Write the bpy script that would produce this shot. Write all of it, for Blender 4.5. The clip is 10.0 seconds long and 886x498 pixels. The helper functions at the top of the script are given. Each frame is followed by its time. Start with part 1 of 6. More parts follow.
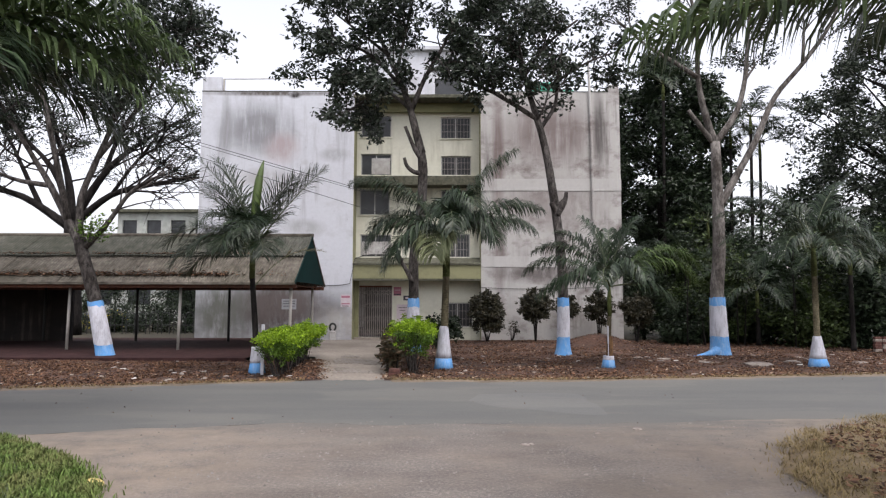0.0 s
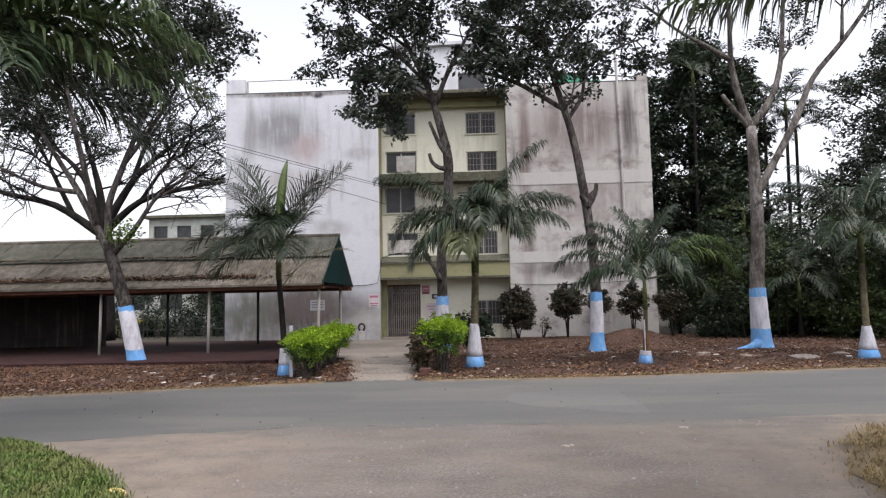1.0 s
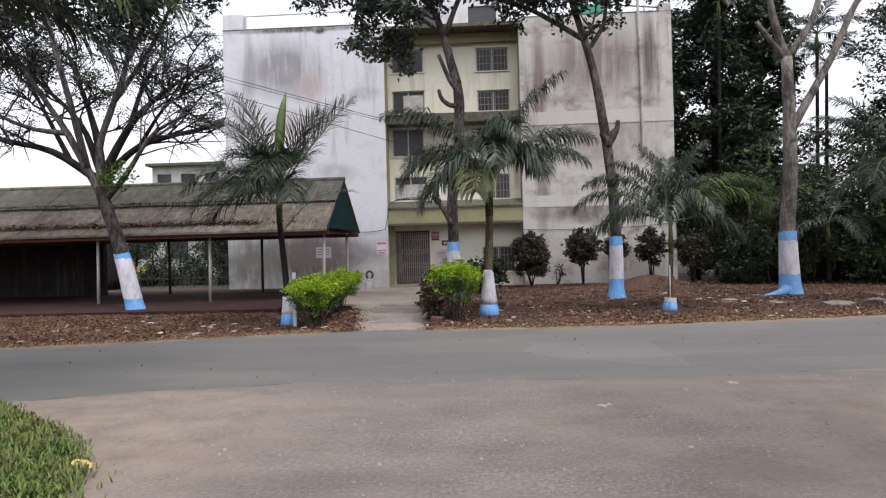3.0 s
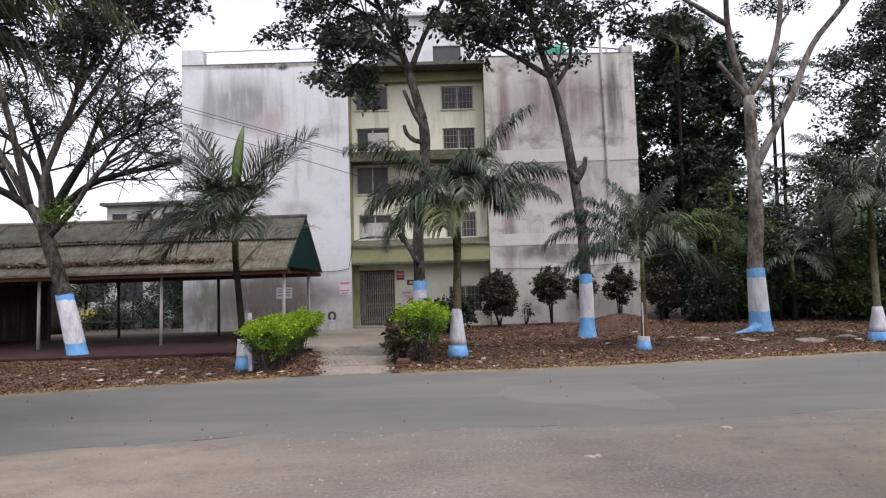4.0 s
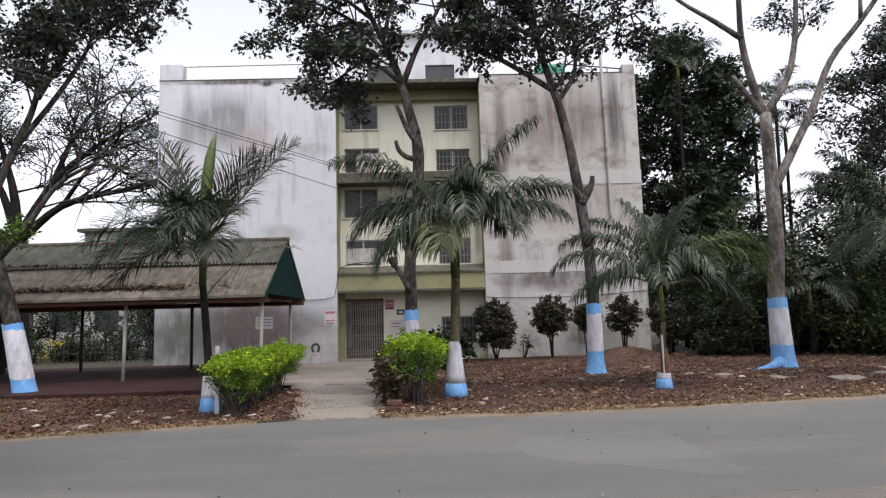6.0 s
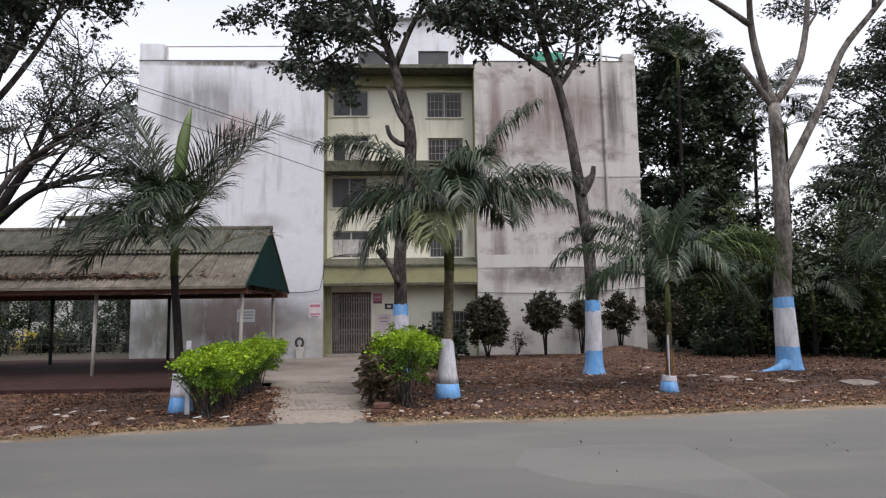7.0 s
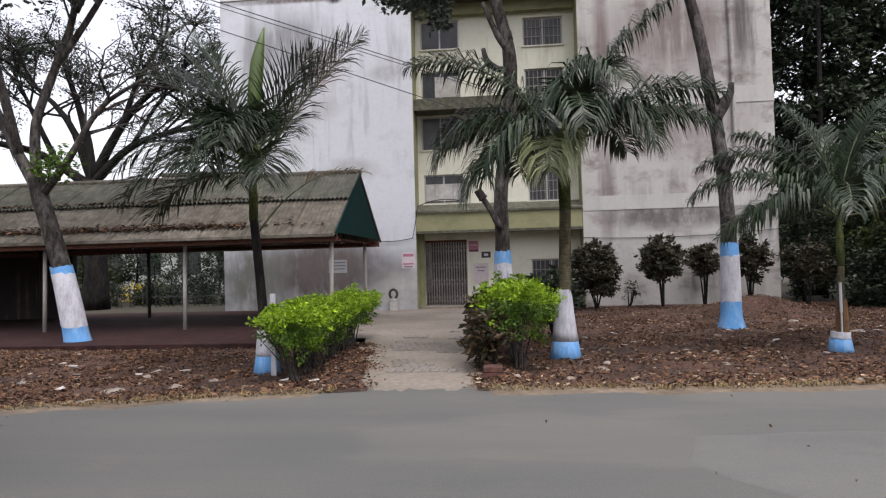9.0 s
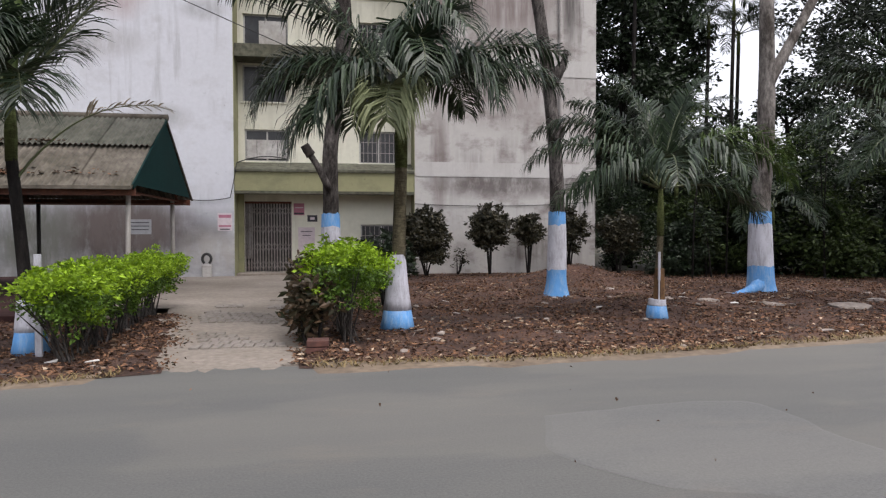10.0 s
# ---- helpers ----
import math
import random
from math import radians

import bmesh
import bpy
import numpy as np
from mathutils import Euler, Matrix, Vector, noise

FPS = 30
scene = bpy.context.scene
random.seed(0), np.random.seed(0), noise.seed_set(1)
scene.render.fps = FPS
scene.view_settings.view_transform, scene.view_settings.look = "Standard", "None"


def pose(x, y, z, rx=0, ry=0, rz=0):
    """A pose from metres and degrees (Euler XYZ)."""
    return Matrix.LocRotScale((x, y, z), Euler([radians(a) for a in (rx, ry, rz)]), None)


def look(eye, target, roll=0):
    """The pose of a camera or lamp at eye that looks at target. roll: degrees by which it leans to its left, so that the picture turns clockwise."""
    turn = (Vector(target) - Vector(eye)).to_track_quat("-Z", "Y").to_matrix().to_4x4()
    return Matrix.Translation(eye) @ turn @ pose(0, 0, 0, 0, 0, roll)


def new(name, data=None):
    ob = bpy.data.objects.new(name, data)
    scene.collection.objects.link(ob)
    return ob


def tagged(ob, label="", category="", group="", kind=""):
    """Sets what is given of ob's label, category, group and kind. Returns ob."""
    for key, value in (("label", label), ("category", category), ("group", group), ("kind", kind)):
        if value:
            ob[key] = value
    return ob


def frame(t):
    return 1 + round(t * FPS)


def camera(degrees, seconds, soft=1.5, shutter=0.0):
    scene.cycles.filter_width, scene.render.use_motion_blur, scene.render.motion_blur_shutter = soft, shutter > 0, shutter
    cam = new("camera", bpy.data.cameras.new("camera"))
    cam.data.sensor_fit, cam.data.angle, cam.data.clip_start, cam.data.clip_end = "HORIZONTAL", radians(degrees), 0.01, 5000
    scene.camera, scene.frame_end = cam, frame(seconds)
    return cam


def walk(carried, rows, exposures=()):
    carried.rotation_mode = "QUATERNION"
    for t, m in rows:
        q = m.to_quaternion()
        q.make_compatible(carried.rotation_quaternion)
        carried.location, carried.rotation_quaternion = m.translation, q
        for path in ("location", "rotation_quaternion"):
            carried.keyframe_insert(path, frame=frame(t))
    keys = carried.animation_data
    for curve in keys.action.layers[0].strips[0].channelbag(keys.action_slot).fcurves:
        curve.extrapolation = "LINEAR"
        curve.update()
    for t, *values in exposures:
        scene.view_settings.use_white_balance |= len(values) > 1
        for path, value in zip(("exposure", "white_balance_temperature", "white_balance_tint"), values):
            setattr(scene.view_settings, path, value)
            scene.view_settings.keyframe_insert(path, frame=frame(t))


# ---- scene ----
cam = camera(69.6, 10.0, 1.25)
PATH = [
    (0, (-1.928, 0.381, 1.593), (-1.927, 2.374, 1.756), 0.1),
    (0.5, (-1.978, 0.512, 1.563), (-1.962, 2.508, 1.696), 0.1),
    (1, (-1.957, 0.733, 1.558), (-2.041, 2.725, 1.718), -1.2),
    (1.5, (-1.902, 0.966, 1.546), (-1.987, 2.961, 1.651), -1.0),
    (2, (-1.971, 1.202, 1.538), (-2.02, 3.198, 1.661), -1.6),
    (2.5, (-2.066, 1.394, 1.508), (-2.136, 3.393, 1.502), -1.9),
    (2.7, (-2.079, 1.514, 1.495), (-2.209, 3.509, 1.465), -1.8),
    (3.8, (-2.153, 2.172, 1.427), (-2.154, 4.168, 1.562), -1.1),
    (4, (-2.166, 2.292, 1.414), (-2.163, 4.288, 1.54), -1.8),
    (4.5, (-2.143, 2.743, 1.455), (-2.156, 4.735, 1.634), -2.0),
    (5, (-2.248, 2.98, 1.415), (-2.182, 4.974, 1.553), 0.2),
    (5.5, (-2.288, 3.383, 1.468), (-2.124, 5.373, 1.586), -0.9),
    (6, (-2.336, 3.797, 1.408), (-2.292, 5.785, 1.628), -1.6),
    (6.2, (-2.349, 3.968, 1.412), (-2.306, 5.956, 1.619), -0.6),
    (7.3, (-2.419, 4.905, 1.433), (-2.334, 6.894, 1.633), -0.9),
    (7.5, (-2.432, 5.076, 1.437), (-2.362, 7.07, 1.567), -1.1),
    (8, (-2.554, 5.532, 1.431), (-2.567, 7.529, 1.541), -3.3),
    (8.5, (-2.673, 5.93, 1.438), (-2.799, 7.924, 1.539), -1.3),
    (9, (-2.73, 6.269, 1.39), (-2.93, 8.258, 1.443), -1.5),
    (9.5, (-2.844, 6.732, 1.349), (-2.795, 8.732, 1.349), -1.3),
    (10, (-2.762, 7.171, 1.304), (-2.426, 9.142, 1.25), -0.1),
]
walk(cam, [(t, look(eye, target, roll)) for t, eye, target, roll in PATH], exposures=((0.0, 1.26, 6500, 15), (5.5, 1.24, 6500, 15), (7.5, 1.19, 6500, 15), (9.0, 1.19, 6500, 15), (10.0, 1.22, 6500, 15)))

# ---- light: bright overcast sky, a broad weak sun ----
SKY, SUN = 0.15, 0.3
world = bpy.data.worlds.new("sky")
scene.world = world
world.use_nodes = True
wn = world.node_tree
wn.nodes.clear()
sky = wn.nodes.new("ShaderNodeTexSky")
sky.sky_type = "NISHITA"
sky.sun_disc = False
sky.sun_elevation, sky.sun_rotation = radians(66), radians(150)
sky.air_density, sky.dust_density, sky.ozone_density = 1.0, 4.0, 1.0
grey = wn.nodes.new("ShaderNodeHueSaturation")
grey.inputs["Saturation"].default_value = 0.26
bg = wn.nodes.new("ShaderNodeBackground")
bg.inputs["Strength"].default_value = SKY
wo = wn.nodes.new("ShaderNodeOutputWorld")
wn.links.new(sky.outputs[0], grey.inputs["Color"])
wn.links.new(grey.outputs[0], bg.inputs["Color"])
wn.links.new(bg.outputs[0], wo.inputs["Surface"])
sun_data = bpy.data.lights.new("sun", "SUN")
sun_data.energy, sun_data.angle, sun_data.color = SUN, radians(25), (1.0, 0.97, 0.92)
sun = new("sun", sun_data)
sun.matrix_world = look((10, -18, 32), (0, 0, 0))
scene.view_settings.exposure = 1.25


# ---- materials ----
def node_mat(name):
    m = bpy.data.materials.new(name)
    m.use_nodes = True
    nt = m.node_tree
    return m, nt, nt.nodes["Principled BSDF"]


def add(nt, kind, **values):
    n = nt.nodes.new(kind)
    for k, v in values.items():
        if k == "stops":
            while len(n.color_ramp.elements) < len(v):
                n.color_ramp.elements.new(0.5)
            for e, (p, c) in zip(n.color_ramp.elements, v):
                e.position = p
                e.color = (*c, 1) if len(c) == 3 else (c[0], c[0], c[0], 1)
        else:
            n.inputs[k].default_value = v
    return n


def coords(nt, scale=(1, 1, 1)):
    tc = nt.nodes.new("ShaderNodeNewGeometry")
    mp = nt.nodes.new("ShaderNodeMapping")
    mp.inputs["Scale"].default_value = scale
    nt.links.new(tc.outputs["Position"], mp.inputs["Vector"])
    return mp.outputs[0]


def noise_ramp(nt, vec, scale, stops, detail=6.0, rough=0.6):
    n = add(nt, "ShaderNodeTexNoise", Scale=scale, Detail=detail, Roughness=rough)
    nt.links.new(vec, n.inputs["Vector"])
    r = add(nt, "ShaderNodeValToRGB", stops=stops)
    nt.links.new(n.outputs["Fac"], r.inputs["Fac"])
    return r.outputs["Color"], n.outputs["Fac"]


def mixed(nt, fac, a, b, kind="MIX"):
    m = nt.nodes.new("ShaderNodeMix")
    m.data_type, m.blend_type = "RGBA", kind
    for sock, val in ((m.inputs[0], fac), (m.inputs[6], a), (m.inputs[7], b)):
        if isinstance(val, (int, float)):
            sock.default_value = val
        elif isinstance(val, tuple):
            sock.default_value = (*val, 1)
        else:
            nt.links.new(val, sock)
    return m.outputs[2]


def bumped(nt, bsdf, height, strength, distance):
    b = add(nt, "ShaderNodeBump", Strength=strength, Distance=distance)
    nt.links.new(height, b.inputs["Height"])
    nt.links.new(b.outputs[0], bsdf.inputs["Normal"])


def surface(name, dark, light, scale=6.0, rough=0.85, bump=0.3, dist=0.01, big=0.4, bigtint=(0.7, 0.68, 0.65), metal=0.0, stretch=(1, 1, 1)):
    """Two scales of noise: grain between two tones, and broad patches."""
    m, nt, b = node_mat(name)
    v = coords(nt, stretch)
    c, f = noise_ramp(nt, v, scale, [(0.3, dark), (0.7, light)])
    patch, _ = noise_ramp(nt, v, big, [(0.35, bigtint), (0.65, (1, 1, 1))], 4.0)
    nt.links.new(mixed(nt, 1.0, c, patch, "MULTIPLY"), b.inputs["Base Color"])
    b.inputs["Roughness"].default_value, b.inputs["Metallic"].default_value = rough, metal
    bumped(nt, b, f, bump, dist)
    return m


def stain_or_shade(nt, under, centre, size, colour, strength, upright=0.45):
    """A ragged wall mark of its own shape, for weathering and for painted shade: centre (x, z), half size (x, z)."""
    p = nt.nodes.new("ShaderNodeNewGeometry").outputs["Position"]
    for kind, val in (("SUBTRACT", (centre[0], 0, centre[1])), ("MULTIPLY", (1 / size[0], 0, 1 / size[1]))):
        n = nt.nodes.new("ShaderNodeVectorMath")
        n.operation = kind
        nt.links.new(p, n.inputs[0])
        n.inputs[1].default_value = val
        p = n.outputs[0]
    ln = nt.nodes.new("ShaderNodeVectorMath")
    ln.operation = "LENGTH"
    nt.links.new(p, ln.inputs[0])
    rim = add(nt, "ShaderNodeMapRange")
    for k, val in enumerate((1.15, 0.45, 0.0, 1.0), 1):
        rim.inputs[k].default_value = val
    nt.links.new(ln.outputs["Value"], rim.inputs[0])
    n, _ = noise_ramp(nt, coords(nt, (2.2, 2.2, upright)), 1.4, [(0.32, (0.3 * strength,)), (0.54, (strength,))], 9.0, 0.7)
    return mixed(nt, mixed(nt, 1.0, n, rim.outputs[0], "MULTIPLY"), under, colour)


def plaster(name, base, streak, mould, amount, mould_at, foot_shade=0.0, stains_and_shade=()):
    """Old lime-washed plaster: rain streaks, mould patches, fine grain; optional shade painted low on the wall."""
    m, nt, b = node_mat(name)
    v = coords(nt)
    grain, f = noise_ramp(nt, v, 9.0, [(0.25, tuple(x * 0.9 for x in base)), (0.75, base)])
    vs = coords(nt, (1.6, 1.6, 0.16))
    st, _ = noise_ramp(nt, vs, 1.7, [(0.5, (0,)), (0.72, (1,))], 7.0, 0.62)
    area, _ = noise_ramp(nt, coords(nt, (0.5, 0.5, 0.7)), 0.55, [(0.42, (0,)), (0.62, (1,))], 3.0)
    both = mixed(nt, 1.0, st, area, "MULTIPLY")
    c1 = mixed(nt, both, grain, streak)
    pm, _ = noise_ramp(nt, coords(nt, (1, 1, 1.5)), 0.8, [(mould_at, (0,)), (mould_at + 0.2, (amount,))], 9.0, 0.68)
    c2 = mixed(nt, pm, c1, mould)
    spot, _ = noise_ramp(nt, v, 3.5, [(0.66, (0,)), (0.74, (0.5,))], 5.0)
    c3 = mixed(nt, spot, c2, tuple(x * 0.45 for x in base))
    # ragged darkening towards the foot, painting the shade behind the shed
    if foot_shade:
        sep = nt.nodes.new("ShaderNodeSeparateXYZ")
        nt.links.new(v, sep.inputs[0])
        low = add(nt, "ShaderNodeMapRange")
        for k, val in enumerate((foot_shade, foot_shade - 1.0, 0.0, 1.0), 1):
            low.inputs[k].default_value = val
        nt.links.new(sep.outputs["Z"], low.inputs[0])
        dm, _ = noise_ramp(nt, coords(nt, (0.45, 1, 0.8)), 1.1, [(0.36, (0.1,)), (0.58, (0.9,))], 8.0, 0.65)
        c3 = mixed(nt, mixed(nt, 1.0, dm, low.outputs[0], "MULTIPLY"), c3, tuple(x * 0.3 for x in base))
    for s in stains_and_shade:
        c3 = stain_or_shade(nt, c3, *s)
    nt.links.new(c3, b.inputs["Base Color"])
    b.inputs["Roughness"].default_value = 0.92
    bumped(nt, b, f, 0.25, 0.01)
    return m


def foliage(name, a, b_, rough=0.45, glow=0.25):
    """Leaves, each a little different, with some light passing through."""
    m, nt, b = node_mat(name)
    g = nt.nodes.new("ShaderNodeNewGeometry")
    r = add(nt, "ShaderNodeValToRGB", stops=[(0.0, a), (0.8, b_), (1.0, tuple(min(1, x * 1.5) for x in b_))])
    nt.links.new(g.outputs["Random Per Island"], r.inputs["Fac"])
    nt.links.new(r.outputs[0], b.inputs["Base Color"])
    b.inputs["Roughness"].default_value = rough
    b.inputs["Specular IOR Level"].default_value = 0.32
    t = nt.nodes.new("ShaderNodeBsdfTranslucent")
    nt.links.new(r.outputs[0], t.inputs["Color"])
    mx = nt.nodes.new("ShaderNodeMixShader")
    mx.inputs[0].default_value = glow
    nt.links.new(b.outputs[0], mx.inputs[1])
    nt.links.new(t.outputs[0], mx.inputs[2])
    nt.links.new(mx.outputs[0], nt.nodes["Material Output"].inputs["Surface"])
    return m


def bark(name, dark, light, rings=0.0):
    m, nt, b = node_mat(name)
    v = coords(nt, (1, 1, 0.35) if not rings else (0.6, 0.6, 3.0))
    c, f = noise_ramp(nt, v, 14.0, [(0.36, dark), (0.64, light)], 9.0, 0.75)
    p, _ = noise_ramp(nt, coords(nt, (1, 1, 0.5)), 2.6, [(0.4, (0.3, 0.28, 0.265)), (0.58, (1, 1, 1))], 7.0, 0.7)
    nt.links.new(mixed(nt, 1.0, c, p, "MULTIPLY"), b.inputs["Base Color"])
    b.inputs["Roughness"].default_value = 0.95
    b.inputs["Specular IOR Level"].default_value = 0.2
    bumped(nt, b, f, 0.7, 0.03)
    return m


def worn_paint(name, base, under):
    """Lime paint brushed on bark: streaks down the trunk, bare flecks, uneven cover."""
    m, nt, b = node_mat(name)
    w, f = noise_ramp(nt, coords(nt, (1, 1, 0.22)), 11.0, [(0.46, (0,)), (0.66, (0.7,))], 10.0, 0.75)
    c, _ = noise_ramp(nt, coords(nt, (1, 1, 0.5)), 4.0, [(0.3, tuple(x * 0.74 for x in base)), (0.68, base)])
    fleck, _ = noise_ramp(nt, coords(nt), 26.0, [(0.62, (0,)), (0.7, (0.7,))], 5.0, 0.7)
    c1 = mixed(nt, w, c, under)
    nt.links.new(mixed(nt, fleck, c1, tuple(x * 0.6 for x in under)), b.inputs["Base Color"])
    b.inputs["Roughness"].default_value = 0.9
    bumped(nt, b, f, 0.7, 0.02)
    return m


def plain(name, c, rough=0.6, metal=0.0):
    return surface(name, tuple(x * 0.85 for x in c), c, 12.0, rough, 0.1, 0.004, 1.5, (0.85, 0.84, 0.83), metal)


def asphalt_mat(name, dark, light, tint):
    """Worn asphalt: aggregate grain, wheel-polished streaks, paler resurfaced patches with firm edges."""
    m, nt, b = node_mat(name)
    v = coords(nt)
    c, f = noise_ramp(nt, v, 60.0, [(0.3, dark), (0.7, light)], 4.0, 0.7)
    p, _ = noise_ramp(nt, coords(nt, (0.25, 1.3, 1)), 0.8, [(0.36, (0.8, 0.82, 0.85)), (0.64, (1, 1, 1))], 6.0)
    c1 = mixed(nt, 1.0, c, p, "MULTIPLY")
    d, _ = noise_ramp(nt, coords(nt, (0.3, 0.8, 1)), 0.75, [(0.53, (0,)), (0.57, (0.24,))], 4.0, 0.5)
    c2 = mixed(nt, d, c1, tint)
    dust, _ = noise_ramp(nt, coords(nt, (0.5, 1.4, 1)), 1.6, [(0.56, (0,)), (0.76, (0.4,))], 8.0, 0.7)
    nt.links.new(mixed(nt, dust, c2, (0.15, 0.128, 0.105)), b.inputs["Base Color"])
    b.inputs["Roughness"].default_value = 0.9
    bumped(nt, b, f, 0.4, 0.006)
    return m


def apron_mat():
    """Broken-up asphalt: gravel showing through, tan dust drifts, dark bare patches, tar remains by the road."""
    m, nt, b = node_mat("gravelly asphalt")
    v = coords(nt)
    c, f = noise_ramp(nt, v, 30.0, [(0.28, (0.06, 0.052, 0.047)), (0.5, (0.13, 0.114, 0.102)), (0.74, (0.3, 0.262, 0.23))], 7.0, 0.8)
    fine, _ = noise_ramp(nt, v, 0.8, [(0.4, (0,)), (0.62, (0.85,))], 7.0, 0.6)
    dust, _ = noise_ramp(nt, v, 16.0, [(0.3, (0.125, 0.104, 0.088)), (0.7, (0.19, 0.158, 0.13))], 5.0)
    c1 = mixed(nt, fine, c, dust)
    p, _ = noise_ramp(nt, coords(nt, (0.7, 1.3, 1)), 1.1, [(0.36, (0.7, 0.69, 0.68)), (0.6, (1, 1, 1))], 7.0)
    worn = mixed(nt, 1.0, c1, p, "MULTIPLY")
    sep = nt.nodes.new("ShaderNodeSeparateXYZ")
    nt.links.new(v, sep.inputs[0])
    for axis, lo, hi, top in (("X", -0.8, 1.5, 0.8), ("X", -3.3, -4.6, 0.7)):
        drift = add(nt, "ShaderNodeMapRange")
        for k, val in enumerate((lo, hi, 0.0, top), 1):
            drift.inputs[k].default_value = val
        nt.links.new(sep.outputs[axis], drift.inputs[0])
        sand, _ = noise_ramp(nt, v, 2.2, [(0.36, (0.1,)), (0.62, (1,))], 8.0, 0.7)
        worn = mixed(nt, mixed(nt, 1.0, sand, drift.outputs[0], "MULTIPLY"), worn, (0.23, 0.186, 0.142))
    rim = add(nt, "ShaderNodeMapRange")
    for k, val in enumerate((7.4, 8.9, 0.0, 0.75), 1):
        rim.inputs[k].default_value = val
    nt.links.new(sep.outputs["Y"], rim.inputs[0])
    tar, _ = noise_ramp(nt, coords(nt, (0.5, 1.6, 1)), 1.1, [(0.42, (0.2,)), (0.56, (1,))], 9.0, 0.7)
    smooth_tar, _ = noise_ramp(nt, v, 60.0, [(0.3, (0.079, 0.077, 0.071)), (0.7, (0.118, 0.113, 0.104))], 4.0, 0.7)
    nt.links.new(mixed(nt, mixed(nt, 1.0, tar, rim.outputs[0], "MULTIPLY"), worn, smooth_tar), b.inputs["Base Color"])
    b.inputs["Roughness"].default_value = 0.95
    bumped(nt, b, f, 0.6, 0.01)
    return m


M_ASPHALT = asphalt_mat("road asphalt", (0.077, 0.077, 0.071), (0.113, 0.112, 0.104), (0.148, 0.14, 0.122))
M_APRON = apron_mat()
M_PATCH = asphalt_mat("patch asphalt", (0.088, 0.088, 0.083), (0.128, 0.127, 0.119), (0.15, 0.144, 0.13))
M_SOIL = surface("reddish soil", (0.03, 0.0135, 0.009), (0.135, 0.07, 0.045), 16.0, 1.0, 0.9, 0.03, 0.7, (0.35, 0.3, 0.27))
M_EARTH = surface("earth with low weeds", (0.028, 0.026, 0.015), (0.065, 0.056, 0.034), 5.0, 1.0, 0.5, 0.03, 0.15)
M_DRIVE = surface("worn concrete drive", (0.165, 0.143, 0.122), (0.265, 0.232, 0.198), 14.0, 0.95, 0.5, 0.008, 0.7, (0.72, 0.7, 0.66))
M_PAVER = surface("paving brick", (0.15, 0.133, 0.117), (0.25, 0.225, 0.2), 20.0, 0.95, 0.5, 0.006, 1.2)
M_TURF = surface("grass soil", (0.03, 0.045, 0.015), (0.07, 0.09, 0.03), 8.0, 1.0, 0.5, 0.02, 0.8)
M_DRYTURF = surface("dry soil", (0.12, 0.085, 0.05), (0.22, 0.165, 0.095), 9.0, 1.0, 0.5, 0.02, 0.8)
M_WHITE = plaster("whitewashed plaster", (0.56, 0.575, 0.615), (0.3, 0.3, 0.315), (0.36, 0.355, 0.36), 0.55, 0.52, 2.3,
                  (((-9.6, 8.7), (1.7, 1.2), (0.15, 0.15, 0.155), 0.75, 0.3), ((-8.6, 7.9), (0.8, 0.7), (0.36, 0.29, 0.29), 0.8), ((-10.9, 8.6), (0.25, 1.6), (0.2, 0.2, 0.2), 0.7, 0.2),
                   # the first three marks here paint the shed's shade low on the wall
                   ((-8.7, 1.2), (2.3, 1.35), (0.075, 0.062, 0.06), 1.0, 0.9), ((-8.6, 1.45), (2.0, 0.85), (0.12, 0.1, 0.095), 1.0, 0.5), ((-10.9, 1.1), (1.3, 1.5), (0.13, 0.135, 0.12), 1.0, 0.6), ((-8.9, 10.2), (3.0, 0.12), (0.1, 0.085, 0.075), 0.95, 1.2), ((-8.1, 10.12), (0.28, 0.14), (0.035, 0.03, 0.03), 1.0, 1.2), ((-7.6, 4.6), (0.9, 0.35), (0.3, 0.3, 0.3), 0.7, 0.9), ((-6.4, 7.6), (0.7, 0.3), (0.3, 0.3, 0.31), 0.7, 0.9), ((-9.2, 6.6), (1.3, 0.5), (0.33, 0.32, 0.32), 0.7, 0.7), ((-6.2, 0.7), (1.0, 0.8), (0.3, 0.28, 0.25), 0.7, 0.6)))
M_GREY = plaster("mouldy plaster", (0.43, 0.418, 0.4), (0.085, 0.07, 0.066), (0.14, 0.112, 0.105), 0.95, 0.5, 0.0,
                 (((2.5, 8.5), (2.0, 1.5), (0.15, 0.115, 0.11), 0.85, 0.2), ((4.55, 8.6), (0.28, 1.8), (0.06, 0.052, 0.05), 0.85, 0.16), ((0.35, 7.6), (0.3, 2.6), (0.13, 0.09, 0.085), 0.8, 0.12),
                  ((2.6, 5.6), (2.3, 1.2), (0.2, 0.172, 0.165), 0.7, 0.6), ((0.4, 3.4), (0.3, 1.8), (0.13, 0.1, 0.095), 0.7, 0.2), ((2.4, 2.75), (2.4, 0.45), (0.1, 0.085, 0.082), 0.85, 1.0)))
M_BAND = plaster("pale plaster band", (0.44, 0.43, 0.415), (0.24, 0.215, 0.2), (0.27, 0.245, 0.235), 0.5, 0.53)
M_CREAM = plaster("cream wall paint", (0.62, 0.612, 0.51), (0.3, 0.29, 0.22), (0.37, 0.36, 0.29), 0.4, 0.56)
M_OLIVE = plaster("yellow-green wall paint", (0.25, 0.245, 0.135), (0.09, 0.09, 0.05), (0.11, 0.11, 0.065), 0.6, 0.5)
M_MOSS = surface("mossy concrete", (0.04, 0.042, 0.03), (0.14, 0.14, 0.1), 7.0, 0.95, 0.5, 0.01, 0.9)
